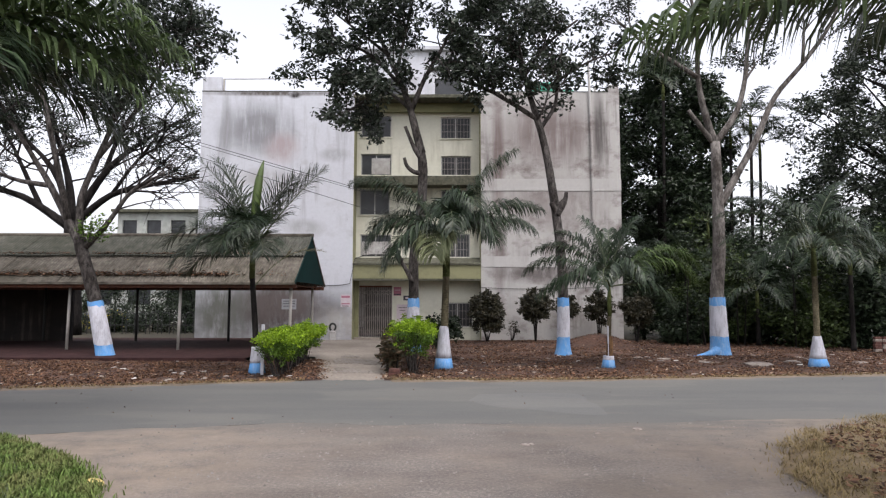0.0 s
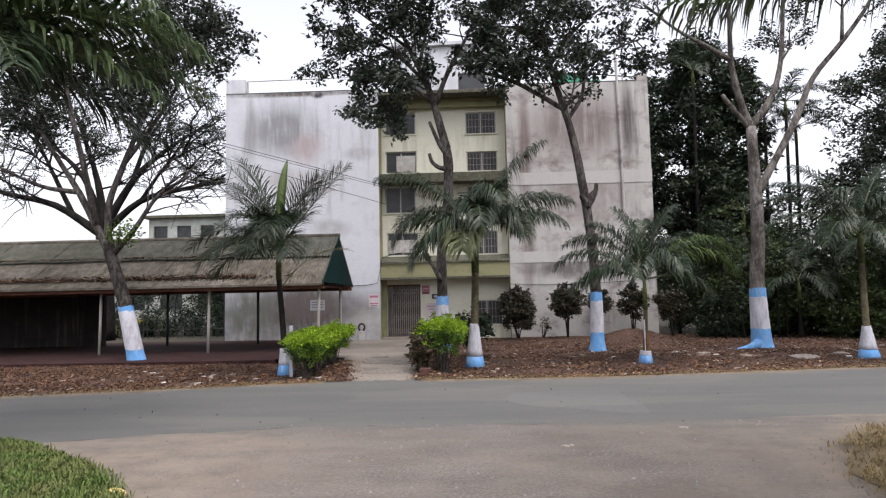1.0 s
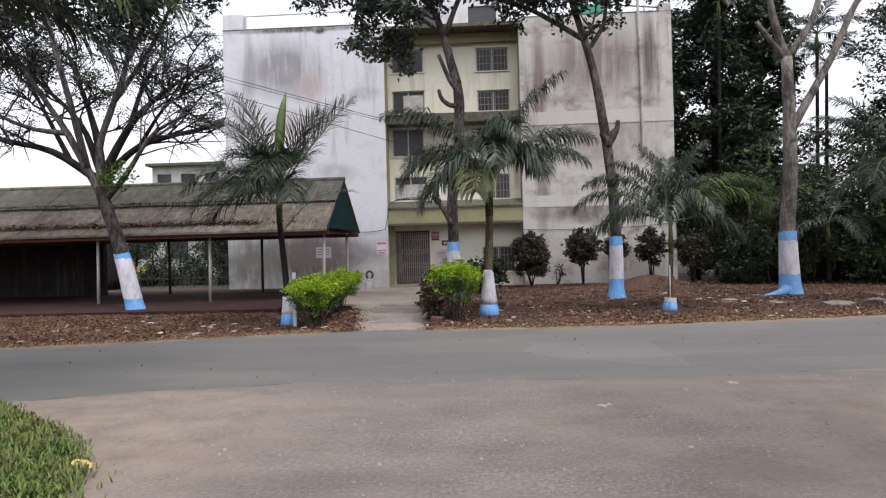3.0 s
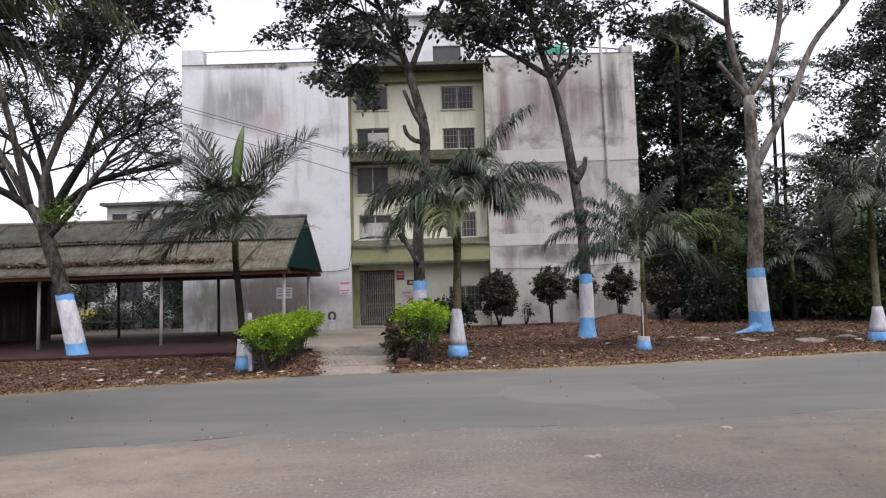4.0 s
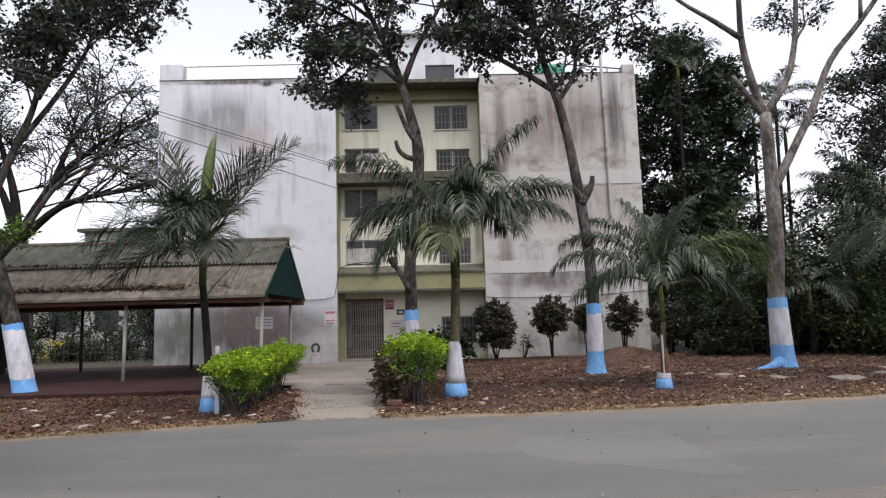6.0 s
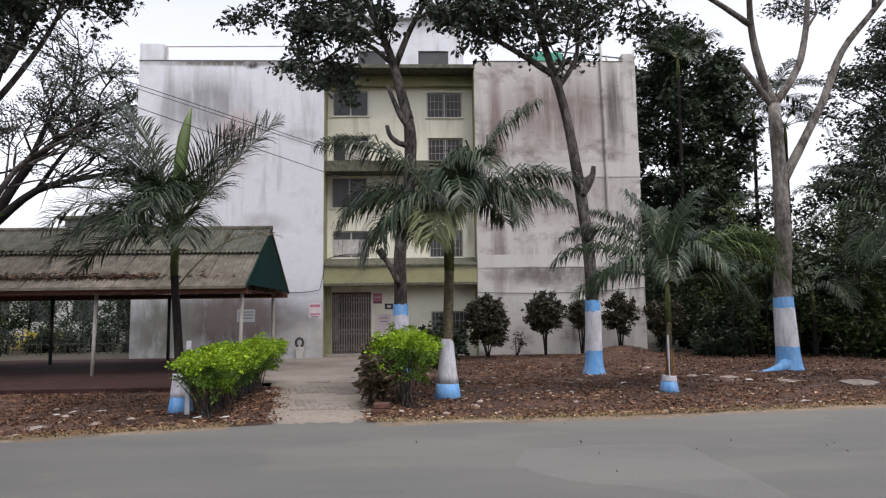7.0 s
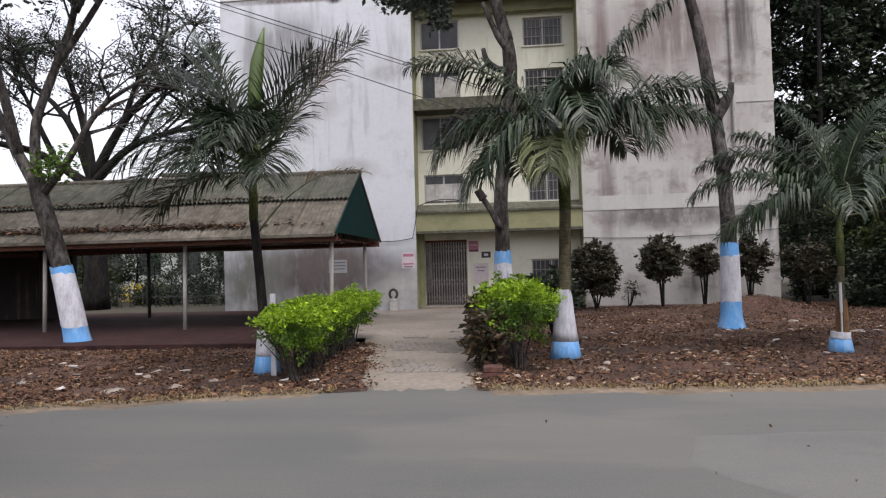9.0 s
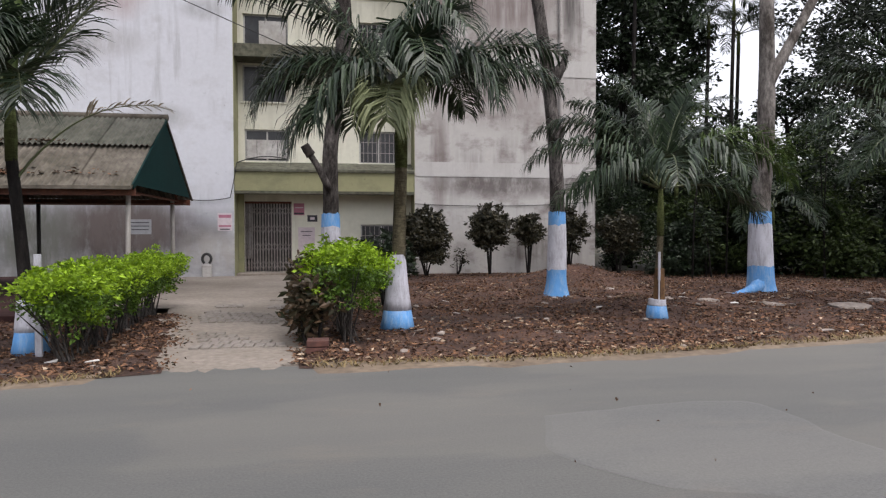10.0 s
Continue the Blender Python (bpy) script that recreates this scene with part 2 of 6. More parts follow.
M_DARK = plain("very dark interior surfaces", (0.05, 0.05, 0.05), 0.9)
M_SHEET = surface("weathered cement sheet", (0.07, 0.06, 0.048), (0.19, 0.168, 0.138), 5.0, 0.95, 0.4, 0.006, 0.7, (0.55, 0.55, 0.5))
M_SHEETMOSS = surface("algae-grown cement sheet", (0.05, 0.052, 0.04), (0.125, 0.122, 0.1), 4.0, 0.95, 0.4, 0.006, 0.5, (0.6, 0.62, 0.55))
M_RUST = surface("red oxide steel", (0.07, 0.022, 0.011), (0.165, 0.052, 0.025), 9.0, 0.7, 0.2, 0.004)
M_POLE = plain("painted steel post", (0.42, 0.4, 0.37), 0.6)
M_BLACKPOLE = plain("dark steel post", (0.03, 0.03, 0.03), 0.6)
M_TEAL = plain("dark green gable sheet", (0.004, 0.03, 0.03), 0.75)
M_TEAL.node_tree.nodes["Principled BSDF"].inputs["Specular IOR Level"].default_value = 0.1
M_PLINTH = surface("red oxide cement floor", (0.024, 0.012, 0.012), (0.058, 0.03, 0.028), 6.0, 0.95, 0.3, 0.006, 0.5, (0.7, 0.68, 0.68))
M_PLINTH.node_tree.nodes["Principled BSDF"].inputs["Specular IOR Level"].default_value = 0.12
M_STEEL = surface("grey gate steel", (0.2, 0.18, 0.175), (0.38, 0.35, 0.34), 12.0, 0.55, 0.2, 0.003, 1.0, metal=0.2)
M_FRAME = plain("window frame paint", (0.4, 0.4, 0.38), 0.5)
M_BOARD = surface("pale board", (0.34, 0.33, 0.32), (0.5, 0.49, 0.47), 8.0, 0.8, 0.1, 0.003, 1.5)
M_BARK = bark("grey bark", (0.06, 0.054, 0.05), (0.23, 0.212, 0.195))
M_DARKBARK = bark("dark bark", (0.008, 0.007, 0.007), (0.03, 0.026, 0.024))
M_MIDBARK = bark("blotched grey bark", (0.014, 0.012, 0.0115), (0.148, 0.134, 0.125))
M_PALMBARK = bark("palm trunk", (0.085, 0.074, 0.045), (0.21, 0.185, 0.12), 1.0)
M_SHAFT = bark("green palm shaft", (0.07, 0.09, 0.03), (0.16, 0.19, 0.07), 1.0)
M_PWHITE = worn_paint("white lime paint", (0.54, 0.545, 0.6), (0.2, 0.19, 0.2))
M_OCHRE = surface("ochre sheath", (0.06, 0.03, 0.012), (0.19, 0.1, 0.035), 14.0, 0.9, 0.5, 0.01, 2.0)
M_PBLUE = worn_paint("blue lime paint", (0.1, 0.3, 0.62), (0.3, 0.42, 0.55))
M_LEAF = foliage("dark broad leaves", (0.01, 0.016, 0.011), (0.034, 0.046, 0.03), 0.4, 0.2)
M_LEAF2 = foliage("small feathery leaves", (0.012, 0.018, 0.012), (0.036, 0.047, 0.03), 0.45, 0.2)
M_LEAF3 = foliage("thicket leaves", (0.006, 0.011, 0.006), (0.027, 0.043, 0.02), 0.42, 0.14)
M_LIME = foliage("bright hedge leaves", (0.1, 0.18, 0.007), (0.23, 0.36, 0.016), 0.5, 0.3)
# darker copy of the hedge green, holding the shade low down
M_HEDGE = foliage("shade-toned hedge leaves", (0.03, 0.062, 0.007), (0.09, 0.165, 0.018), 0.5, 0.3)
M_CROTON = foliage("dark red croton leaves", (0.014, 0.02, 0.008), (0.07, 0.045, 0.026), 0.5, 0.2)
M_FROND = foliage("palm leaflets", (0.009, 0.019, 0.01), (0.038, 0.057, 0.03), 0.36, 0.15)
M_DRYFROND = foliage("dry palm leaflets", (0.13, 0.11, 0.075), (0.24, 0.2, 0.14), 0.7, 0.2)
M_FOREFROND = foliage("fresh green palm leaflets", (0.02, 0.035, 0.012), (0.075, 0.11, 0.04), 0.4, 0.35)
M_PALEFROND = foliage("pale palm leaflets", (0.09, 0.11, 0.05), (0.19, 0.21, 0.11), 0.55, 0.2)
M_RACHIS = plain("palm leaf stalk", (0.07, 0.085, 0.035), 0.5)
M_SPEAR = plain("young palm spear", (0.07, 0.11, 0.025), 0.55)
M_LITTER = foliage("dry leaf litter", (0.01, 0.005, 0.0035), (0.155, 0.083, 0.048), 0.95, 0.05)
M_PALELITTER = foliage("bleached leaf litter", (0.12, 0.083, 0.055), (0.3, 0.23, 0.165), 0.95, 0.05)
def grass_mat(name, green, dry):
    """Blades whose colour drifts between green and dry over the ground."""
    m, nt, b = node_mat(name)
    g = nt.nodes.new("ShaderNodeNewGeometry")
    r = add(nt, "ShaderNodeValToRGB", stops=[(0.0, tuple(x * 0.5 for x in green)), (1.0, tuple(x * 1.4 for x in green))])
    nt.links.new(g.outputs["Random Per Island"], r.inputs["Fac"])
    k, _ = noise_ramp(nt, coords(nt), 1.5, [(0.4, (0.05,)), (0.62, (0.8,))], 6.0, 0.7)
    nt.links.new(mixed(nt, k, r.outputs[0], dry), b.inputs["Base Color"])
    b.inputs["Roughness"].default_value = 0.8
    b.inputs["Specular IOR Level"].default_value = 0.2
    return m


M_GRASS = grass_mat("green grass blades", (0.075, 0.125, 0.028), (0.13, 0.125, 0.05))
M_STRAW = grass_mat("straw blades", (0.24, 0.18, 0.085), (0.11, 0.085, 0.04))
M_GRIT = surface("grit", (0.12, 0.11, 0.1), (0.26, 0.24, 0.22), 9.0, 0.95, 0.5, 0.01, 1.0)
M_DUST = surface("pale roadside dust", (0.12, 0.09, 0.065), (0.24, 0.185, 0.13), 10.0, 1.0, 0.6, 0.01, 0.9, (0.6, 0.58, 0.55))
M_BUSH = foliage("dark purple-green leaves", (0.012, 0.014, 0.008), (0.045, 0.04, 0.022), 0.45, 0.15)
M_STONE = surface("dusty rubble", (0.17, 0.14, 0.12), (0.34, 0.3, 0.27), 9.0, 0.95, 0.6, 0.015, 1.4)
M_YSTONE = plain("yellow painted stone", (0.5, 0.4, 0.15), 0.9)
M_SHRUB = foliage("mid-green shrub leaves", (0.012, 0.02, 0.007), (0.05, 0.076, 0.02), 0.5, 0.2)
M_SCRAP = plain("pale scrap", (0.5, 0.48, 0.46), 0.9)
M_YFROND = foliage("yellow-green palm leaflets", (0.025, 0.05, 0.012), (0.075, 0.115, 0.03), 0.5, 0.25)
M_BRICK = surface("red brick", (0.05, 0.02, 0.015), (0.12, 0.05, 0.038), 12.0, 0.9, 0.4, 0.006, 1.0)
M_WIRE = plain("black cable", (0.02, 0.02, 0.02), 0.6)
M_PAPER = plain("faded paper", (0.58, 0.5, 0.53), 0.9)
M_PINK = plain("pink print", (0.4, 0.16, 0.22), 0.9)
M_GREYPAPER = plain("grey notice", (0.3, 0.31, 0.33), 0.9)
M_INK = plain("dark print", (0.05, 0.05, 0.06), 0.9)
M_GREENTANK = plain("green tarpaulin", (0.03, 0.24, 0.16), 0.6)
M_FARWALL = surface("far pale wall", (0.3, 0.32, 0.3), (0.44, 0.46, 0.43), 2.0, 0.9, 0.1, 0.01, 0.3)
M_YELLOW = foliage("yellow flowers", (0.35, 0.28, 0.02), (0.6, 0.5, 0.04), 0.7, 0.2)


def glass_mat():
    m, nt, b = node_mat("dark window glass")
    c, f = noise_ramp(nt, coords(nt), 2.0, [(0.3, (0.012, 0.013, 0.015)), (0.7, (0.035, 0.038, 0.043))])
    nt.links.new(c, b.inputs["Base Color"])
    b.inputs["Roughness"].default_value = 0.32
    return m


M_GLASS = glass_mat()


# ---- geometry helpers ----
class Geo:
    """Vertices and faces gathered for one mesh."""

    def __init__(self):
        self.v, self.f = [], []

    def poly(self, pts, faces):
        n = len(self.v)
        self.v += [tuple(p) for p in pts]
        self.f += [tuple(i + n for i in f) for f in faces]
        return self

    def box(self, x0, x1, y0, y1, z0, z1, bev=0.0):
        if bev <= 0:
            p = [(x, y, z) for z in (z0, z1) for y in (y0, y1) for x in (x0, x1)]
            return self.poly(p, [(0, 2, 3, 1), (4, 5, 7, 6), (0, 1, 5, 4), (2, 6, 7, 3), (0, 4, 6, 2), (1, 3, 7, 5)])
        bm = bmesh.new()
        bmesh.ops.create_cube(bm, size=1)
        for q in bm.verts:
            q.co = Vector(((x0 + x1) / 2 + q.co.x * (x1 - x0), (y0 + y1) / 2 + q.co.y * (y1 - y0), (z0 + z1) / 2 + q.co.z * (z1 - z0)))
        bmesh.ops.bevel(bm, geom=list(bm.edges), offset=bev, segments=1, affect="EDGES")
        bm.verts.index_update()
        self.poly([q.co for q in bm.verts], [[q.index for q in f.verts] for f in bm.faces])
        bm.free()
        return self

    def tube(self, pts, radii, n=8, cap=True, wob=0.0, rnd=None):
        pts = [Vector(p) for p in pts]
        if isinstance(radii, (int, float)):
            radii = [radii] * len(pts)
        base = len(self.v)
        side = None
        for i, p in enumerate(pts):
            d = (pts[min(i + 1, len(pts) - 1)] - pts[max(i - 1, 0)]).normalized()
            if side is None:
                side = d.orthogonal().normalized()
            side = (side - d * side.dot(d)).normalized()
            up = d.cross(side)
            for k in range(n):
                a = 2 * math.pi * k / n
                r = radii[i] * (1 + (rnd.uniform(-wob, wob) if rnd else 0))
                self.v.append(tuple(p + (side * math.cos(a) + up * math.sin(a)) * r))
        for i in range(len(pts) - 1):
            for k in range(n):
                a, b = base + i * n + k, base + i * n + (k + 1) % n
                self.f.append((a, b, b + n, a + n))
        if cap:
            self.f.append(tuple(base + k for k in reversed(range(n))))
            self.f.append(tuple(base + (len(pts) - 1) * n + k for k in range(n)))
        return self


def mesh_of(name, geo, mat, smooth=False):
    me = bpy.data.meshes.new(name)
    if isinstance(geo, tuple):
        verts, faces = geo
    else:
        verts, faces = geo.v, geo.f
    me.from_pydata(verts, [], faces)
    me.materials.append(mat)
    if smooth:
        me.polygons.foreach_set("use_smooth", [True] * len(me.polygons))
    me.update()
    return me


def thing(name, label, category, at=(0, 0, 0), group="", kind=""):
    e = new(name)
    e.empty_display_size = 0.2
    e.matrix_basis = pose(*at)
    return tagged(e, label, category, group, kind)


def part(name, geo, mat, parent, label="", smooth=False, kind=""):
    ob = new(name, geo if isinstance(geo, bpy.types.Mesh) else mesh_of(name, geo, mat, smooth))
    ob.parent = parent
    return tagged(ob, label, "", "", kind)


def single(name, geo, mat, label, category, kind="", smooth=False, group=""):
    return tagged(new(name, mesh_of(name, geo, mat, smooth)), label, category, group, kind)


def wall_panel(x0, x1, z0, z1, y0, y1, holes=()):
    """A wall along x with openings (xa, xb, za, zb) cut through it."""
    g = Geo()
    xs = sorted({x0, x1, *[h[0] for h in holes], *[h[1] for h in holes]})
    zs = sorted({z0, z1, *[h[2] for h in holes], *[h[3] for h in holes]})

    def solid(i, k):
        if not (0 <= i < len(xs) - 1 and 0 <= k < len(zs) - 1):
            return False
        cx, cz = (xs[i] + xs[i + 1]) / 2, (zs[k] + zs[k + 1]) / 2
        return not any(h[0] < cx < h[1] and h[2] < cz < h[3] for h in holes)

    for i in range(len(xs) - 1):
        for k in range(len(zs) - 1):
            if not solid(i, k):
                continue
            a, b, c, d = xs[i], xs[i + 1], zs[k], zs[k + 1]
            g.poly([(a, y0, c), (b, y0, c), (b, y0, d), (a, y0, d)], [(0, 1, 2, 3)])
            g.poly([(a, y1, c), (b, y1, c), (b, y1, d), (a, y1, d)], [(3, 2, 1, 0)])
            if not solid(i - 1, k):
                g.poly([(a, y0, c), (a, y0, d), (a, y1, d), (a, y1, c)], [(0, 1, 2, 3)])
            if not solid(i + 1, k):
                g.poly([(b, y0, c), (b, y1, c), (b, y1, d), (b, y0, d)], [(0, 1, 2, 3)])
            if not solid(i, k - 1):
                g.poly([(a, y0, c), (a, y1, c), (b, y1, c), (b, y0, c)], [(0, 1, 2, 3)])
            if not solid(i, k + 1):
                g.poly([(a, y0, d), (b, y0, d), (b, y1, d), (a, y1, d)], [(0, 1, 2, 3)])
    return g


def leaf_mesh(centres, radii, per, size, seed, flat=1.0, aspect=0.45, droop=0.0):
    """Many small folded leaves in clumps round the centres: arrays for from_pydata."""
    rng = np.random.default_rng(seed)
    c = np.repeat(np.asarray(centres, float), per, axis=0)
    r = np.repeat(np.asarray(radii, float), per)[:, None]
    n = len(c)
    off = rng.normal(size=(n, 3))
    off /= np.linalg.norm(off, axis=1)[:, None] + 1e-9
    off *= rng.random((n, 1)) ** 0.45
    off[:, 2] *= flat
    p = c + off * r
    d = rng.normal(size=(n, 3))
    d[:, 2] = d[:, 2] * 0.6 - droop
    d /= np.linalg.norm(d, axis=1)[:, None] + 1e-9
    s = np.cross(d, rng.normal(size=(n, 3)))
    s /= np.linalg.norm(s, axis=1)[:, None] + 1e-9
    up = np.cross(d, s)
    ln = size * rng.uniform(0.6, 1.3, (n, 1))
    w = ln * aspect * 0.5
    v = np.stack([p, p + d * ln * 0.5 + s * w + up * w * 0.3, p + d * ln, p + d * ln * 0.5 - s * w + up * w * 0.3], 1).reshape(-1, 3)
    i = np.arange(n)[:, None] * 4
    f = np.concatenate([i + [0, 1, 2], i + [0, 2, 3]], 1).reshape(-1, 3)
    return v.tolist(), f.tolist()


def along(pts, t):
    pts = [Vector(p) for p in pts]
    seg = [(b - a).length for a, b in zip(pts, pts[1:])]
    d = t * sum(seg)
    for (a, b), s in zip(zip(pts, pts[1:]), seg):
        if d <= s:
            return a.lerp(b, d / s), (b - a).normalized()
        d -= s
    return pts[-1], (pts[-1] - pts[-2]).normalized()


def smooth_line(pts, n=3):
    """Catmull-Rom through the points."""
    p = [Vector(q) for q in pts]
    p = [p[0] * 2 - p[1]] + p + [p[-1] * 2 - p[-2]]
    out = []
    for i in range(1, len(p) - 2):
        for k in range(n):
            t = k / n
            a, b, c, d = p[i - 1], p[i], p[i + 1], p[i + 2]
            out.append(0.5 * (2 * b + (c - a) * t + (2 * a - 5 * b + 4 * c - d) * t * t + (3 * b - a - 3 * c + d) * t ** 3))
    return out + [p[-2]]


# ---- ground ----
def sheet(name, nx, ny, fx, mat, label, category, smooth=True):
    """A gently uneven sheet: fx(u, v) gives the place for 0 to 1."""
    g = Geo()
    g.v = [tuple(fx(i / nx, j / ny)) for j in range(ny + 1) for i in range(nx + 1)]
    g.f = [(j * (nx + 1) + i, j * (nx + 1) + i + 1, (j + 1) * (nx + 1) + i + 1, (j + 1) * (nx + 1) + i) for j in range(ny) for i in range(nx)]
    return single(name, g, mat, label, category, "structure", smooth)


def wave(x, y, s=1.0, seed=0.0):
    return noise.noise(Vector((x * s, y * s, seed)))


def far_edge(x):
    """Edge of the road on the building's side."""
    k = 13.35 + 0.13 * max(x, 0) + 0.04 * max(x - 3, 0) - 0.26 * max(-4.5 - x, 0) * (1 - 0.5 * min(1, max(0, (-10 - x) / 20)))
    return k + 0.10 * wave(x, 3, 0.9) + 0.05 * wave(x, 7, 3.0)


def near_edge(x):
    """Seam between the road and the gravelly apron."""
    return far_edge(x) - 4.55 + 0.25 * wave(x, 11, 0.35) + 0.1 * wave(x, 2, 1.7) + 0.05 * wave(x, 6, 5.0)


def bed_height(x, y):
    d = y - far_edge(x)
    rise = -0.05 * min(1, max(0, d) / 0.8) + 0.08 * min(1, max(0, d - 2.5) / 4)
    mound = 0.38 * math.exp(-((x - 3.7) ** 2 + (y - 23.6) ** 2) / 1.1) + 0.16 * math.exp(-((x - 2.4) ** 2 + (y - 17.6) ** 2) / 0.25)
    off = max(drive_left(y) - x, x - drive_right(y))
    edge = min(1.0, max(0.0, off - 0.25) / 0.5)
    lip = 0.04 * max(0.0, 1 - abs(off - 0.34) / 0.34) * (1 + 0.9 * wave(x, y, 2.4, 8)) * min(1, max(0, d) / 0.5)
    return lip + edge * (rise + mound) + edge * (0.022 * wave(x, y, 0.8) + 0.016 * wave(x, y, 2.7)) * min(1, max(0, d) / 0.8) + 0.004


def drive_left(y):
    return -4.35 - 0.17 * (y - 13.4) - (0.1 if y > 19 else 0) + 0.06 * wave(1, y, 1.1)


def drive_right(y):
    return -3.12 - 0.06 * (y - 13.7) + 0.05 * wave(5, y, 1.1)


sheet("ground", 40, 40, lambda u, v: ((u - 0.5) * 1600, (v - 0.4) * 1600, -0.1), M_EARTH, "flat earthy ground reaching to the horizon", "ground")
XA, XB = -60.0, 60.0
sheet("road", 480, 10, lambda u, v: (lambda x: (x, near_edge(x) + v * (far_edge(x) + 0.12 - near_edge(x)), 0.0))(XA + u * (XB - XA)), M_ASPHALT, "worn grey asphalt campus road", "road")
sheet("road_apron", 120, 60, lambda u, v: (lambda x: (x, -14 + v * (near_edge(x) + 14), -0.004 + 0.004 * v))(-12 + u * 24), M_APRON, "gravelly worn asphalt side road with loose grit", "road")


def road_patch():
    """A paler resurfaced patch with a ragged outline, lying on the road."""
    rim = smooth_line([(-1.3, 11.45, 0), (-0.4, 11.6, 0), (0.34, 11.55, 0), (0.42, 10.7, 0), (0.44, 9.7, 0), (0.1, 9.45, 0), (-0.7, 10.0, 0), (-1.15, 10.2, 0), (-1.5, 10.8, 0), (-1.3, 11.45, 0)], 7)[:-1]
    rim = [(p.x + 0.05 * wave(p.x, p.y, 3.0), p.y + 0.05 * wave(p.y, p.x, 3.0, 2)) for p in rim]
    n = len(rim)
    cx, cy = sum(p[0] for p in rim) / n, sum(p[1] for p in rim) / n
    g = Geo()
    g.v = [(x, y, 0.001) for x, y in rim] + [(cx + (x - cx) * 0.96, cy + (y - cy) * 0.96, 0.005) for x, y in rim]
    g.f = [(i, (i + 1) % n, n + (i + 1) % n, n + i) for i in range(n)] + [tuple(range(n, 2 * n))]
    single("road_patch", g, M_PATCH, "paler resurfaced patch in the asphalt", "road", "structure")


road_patch()


def bed(name, x0, x1, y1, nx, ny, lo, hi, label):
    def fx(u, v):
        x = x0 + u * (x1 - x0)
        y_ = far_edge(x) + v * (y1 - far_edge(x))
        xa, xb = lo(y_), hi(y_)
        x = xa + u * (xb - xa)
        y = far_edge(x) + v * (y1 - far_edge(x))
        return x, y, bed_height(x, y)
    return sheet(name, nx, ny, fx, M_SOIL, label, "soil bed")


bed("soil_bed_west", -40, -4.4, 17.6, 150, 24, lambda y: -40, drive_left, "reddish soil bed under dry leaf litter beside the road")
bed("soil_bed_east", -3.1, 45, 26.3, 200, 60, drive_right, lambda y: 45, "reddish soil bed under dry leaf litter before the building")
sheet("driveway", 24, 60, lambda u, v: (lambda y: (drive_left(y) - 0.3 - (2.2 if y > 18.6 else 0) + u * (drive_right(y) + 0.3 - drive_left(y) + 0.3 + (2.2 if y > 18.6 else 0)), y, -0.012 + min(0.026, v * 0.5) + 0.018 * v + 0.008 * wave(u * 3, y, 1.0) + 0.012 * wave(u * 9, y, 2.2) * max(0, 1 - v * 14)))(13.2 + v * 13.9), M_DRIVE, "worn concrete drive leading to the gate", "driveway")


def dust_strip():
    def fx(u, v):
        x = -40 + 90 * u
        w = 0.26 + 0.2 * wave(x, 1, 0.7) + 0.14 * wave(x, 5, 2.3) + 0.1 * wave(x, 8 + v, 6.0)
        y = far_edge(x) + (v - 0.55) * 2 * max(0.05, w)
        if -4.75 < x < -3.05:
            return x, y, -0.02
        return x, y, max(bed_height(x, y) + 0.008, 0.006 if y < far_edge(x) + 0.14 else -1) if v > 0.5 else -0.004 + 0.02 * v
    sheet("dust_strip", 500, 6, fx, M_DUST, "pale dust along the road edge", "dirt")


dust_strip()


def grass_patch(name, edge, side, label, soil):
    """Verge beyond an edge curve (x as a function of y) on one side."""
    def fx(u, v):
        y = -12 + v * (edge[1] + 12)
        x0 = edge[0](y)
        x = x0 + side * u * 30
        return x, y, 0.01 + 0.05 * min(1, u * 30 / 0.6) + 0.02 * wave(x, y, 0.9) * min(1, u * 30)
    return sheet(name, 60, 60, fx, soil, label, "verge")


def verge_left(y):
    return -4.5 - 0.12 * wave(y, 4, 1.3) - 0.07 * wave(y, 8, 4.0) - (max(0, y - 4.6) ** 2) * 0.235


def verge_right(y):
    return 1.25 + 0.12 * wave(y, 9, 1.3) + 0.07 * wave(y, 3, 4.0) + (max(0, y - 6.0) ** 2) * 0.27


grass_patch("verge_west", (verge_left, 8.2), -1, "grassy verge at the corner of the side road", M_TURF)
grass_patch("verge_east", (verge_right, 9.3), 1, "dry straw-covered verge at the road corner", M_DRYTURF)


def blades(name, n, place, height, mat, label, seed, lean=0.5, width=0.012):
    rng = random.Random(seed)
    g = Geo()
    for _ in range(n):
        q = place(rng)
        if q is None:
            continue
        x, y, z = q
        a, h = rng.uniform(0, 6.283), height * rng.uniform(0.4, 1.3)
        dx, dy = math.cos(a), math.sin(a)
        l = h * lean * rng.uniform(0.2, 1.6)
        w = width * rng.uniform(0.6, 1.3)
        g.poly([(x - dy * w, y + dx * w, z - 0.01), (x + dy * w, y - dx * w, z - 0.01),
                (x + dx * l * 0.4 + dy * w * 0.7, y + dy * l * 0.4 - dx * w * 0.7, z + h * 0.6), (x + dx * l * 0.4 - dy * w * 0.7, y + dy * l * 0.4 + dx * w * 0.7, z + h * 0.6),
                (x + dx * l, y + dy * l, z + h)], [(0, 1, 2, 3), (3, 2, 4)])
    return single(name, g, mat, label, "grass", "stuff")


def on_left(rng):
    y = rng.uniform(2.5, 8.15)
    x = verge_left(y) - abs(rng.expovariate(0.55)) + abs(rng.gauss(0, 0.1))
    return (x, y, 0.03 + 0.03 * min(1, (verge_left(y) - x) / 0.6)) if x > -13 else None


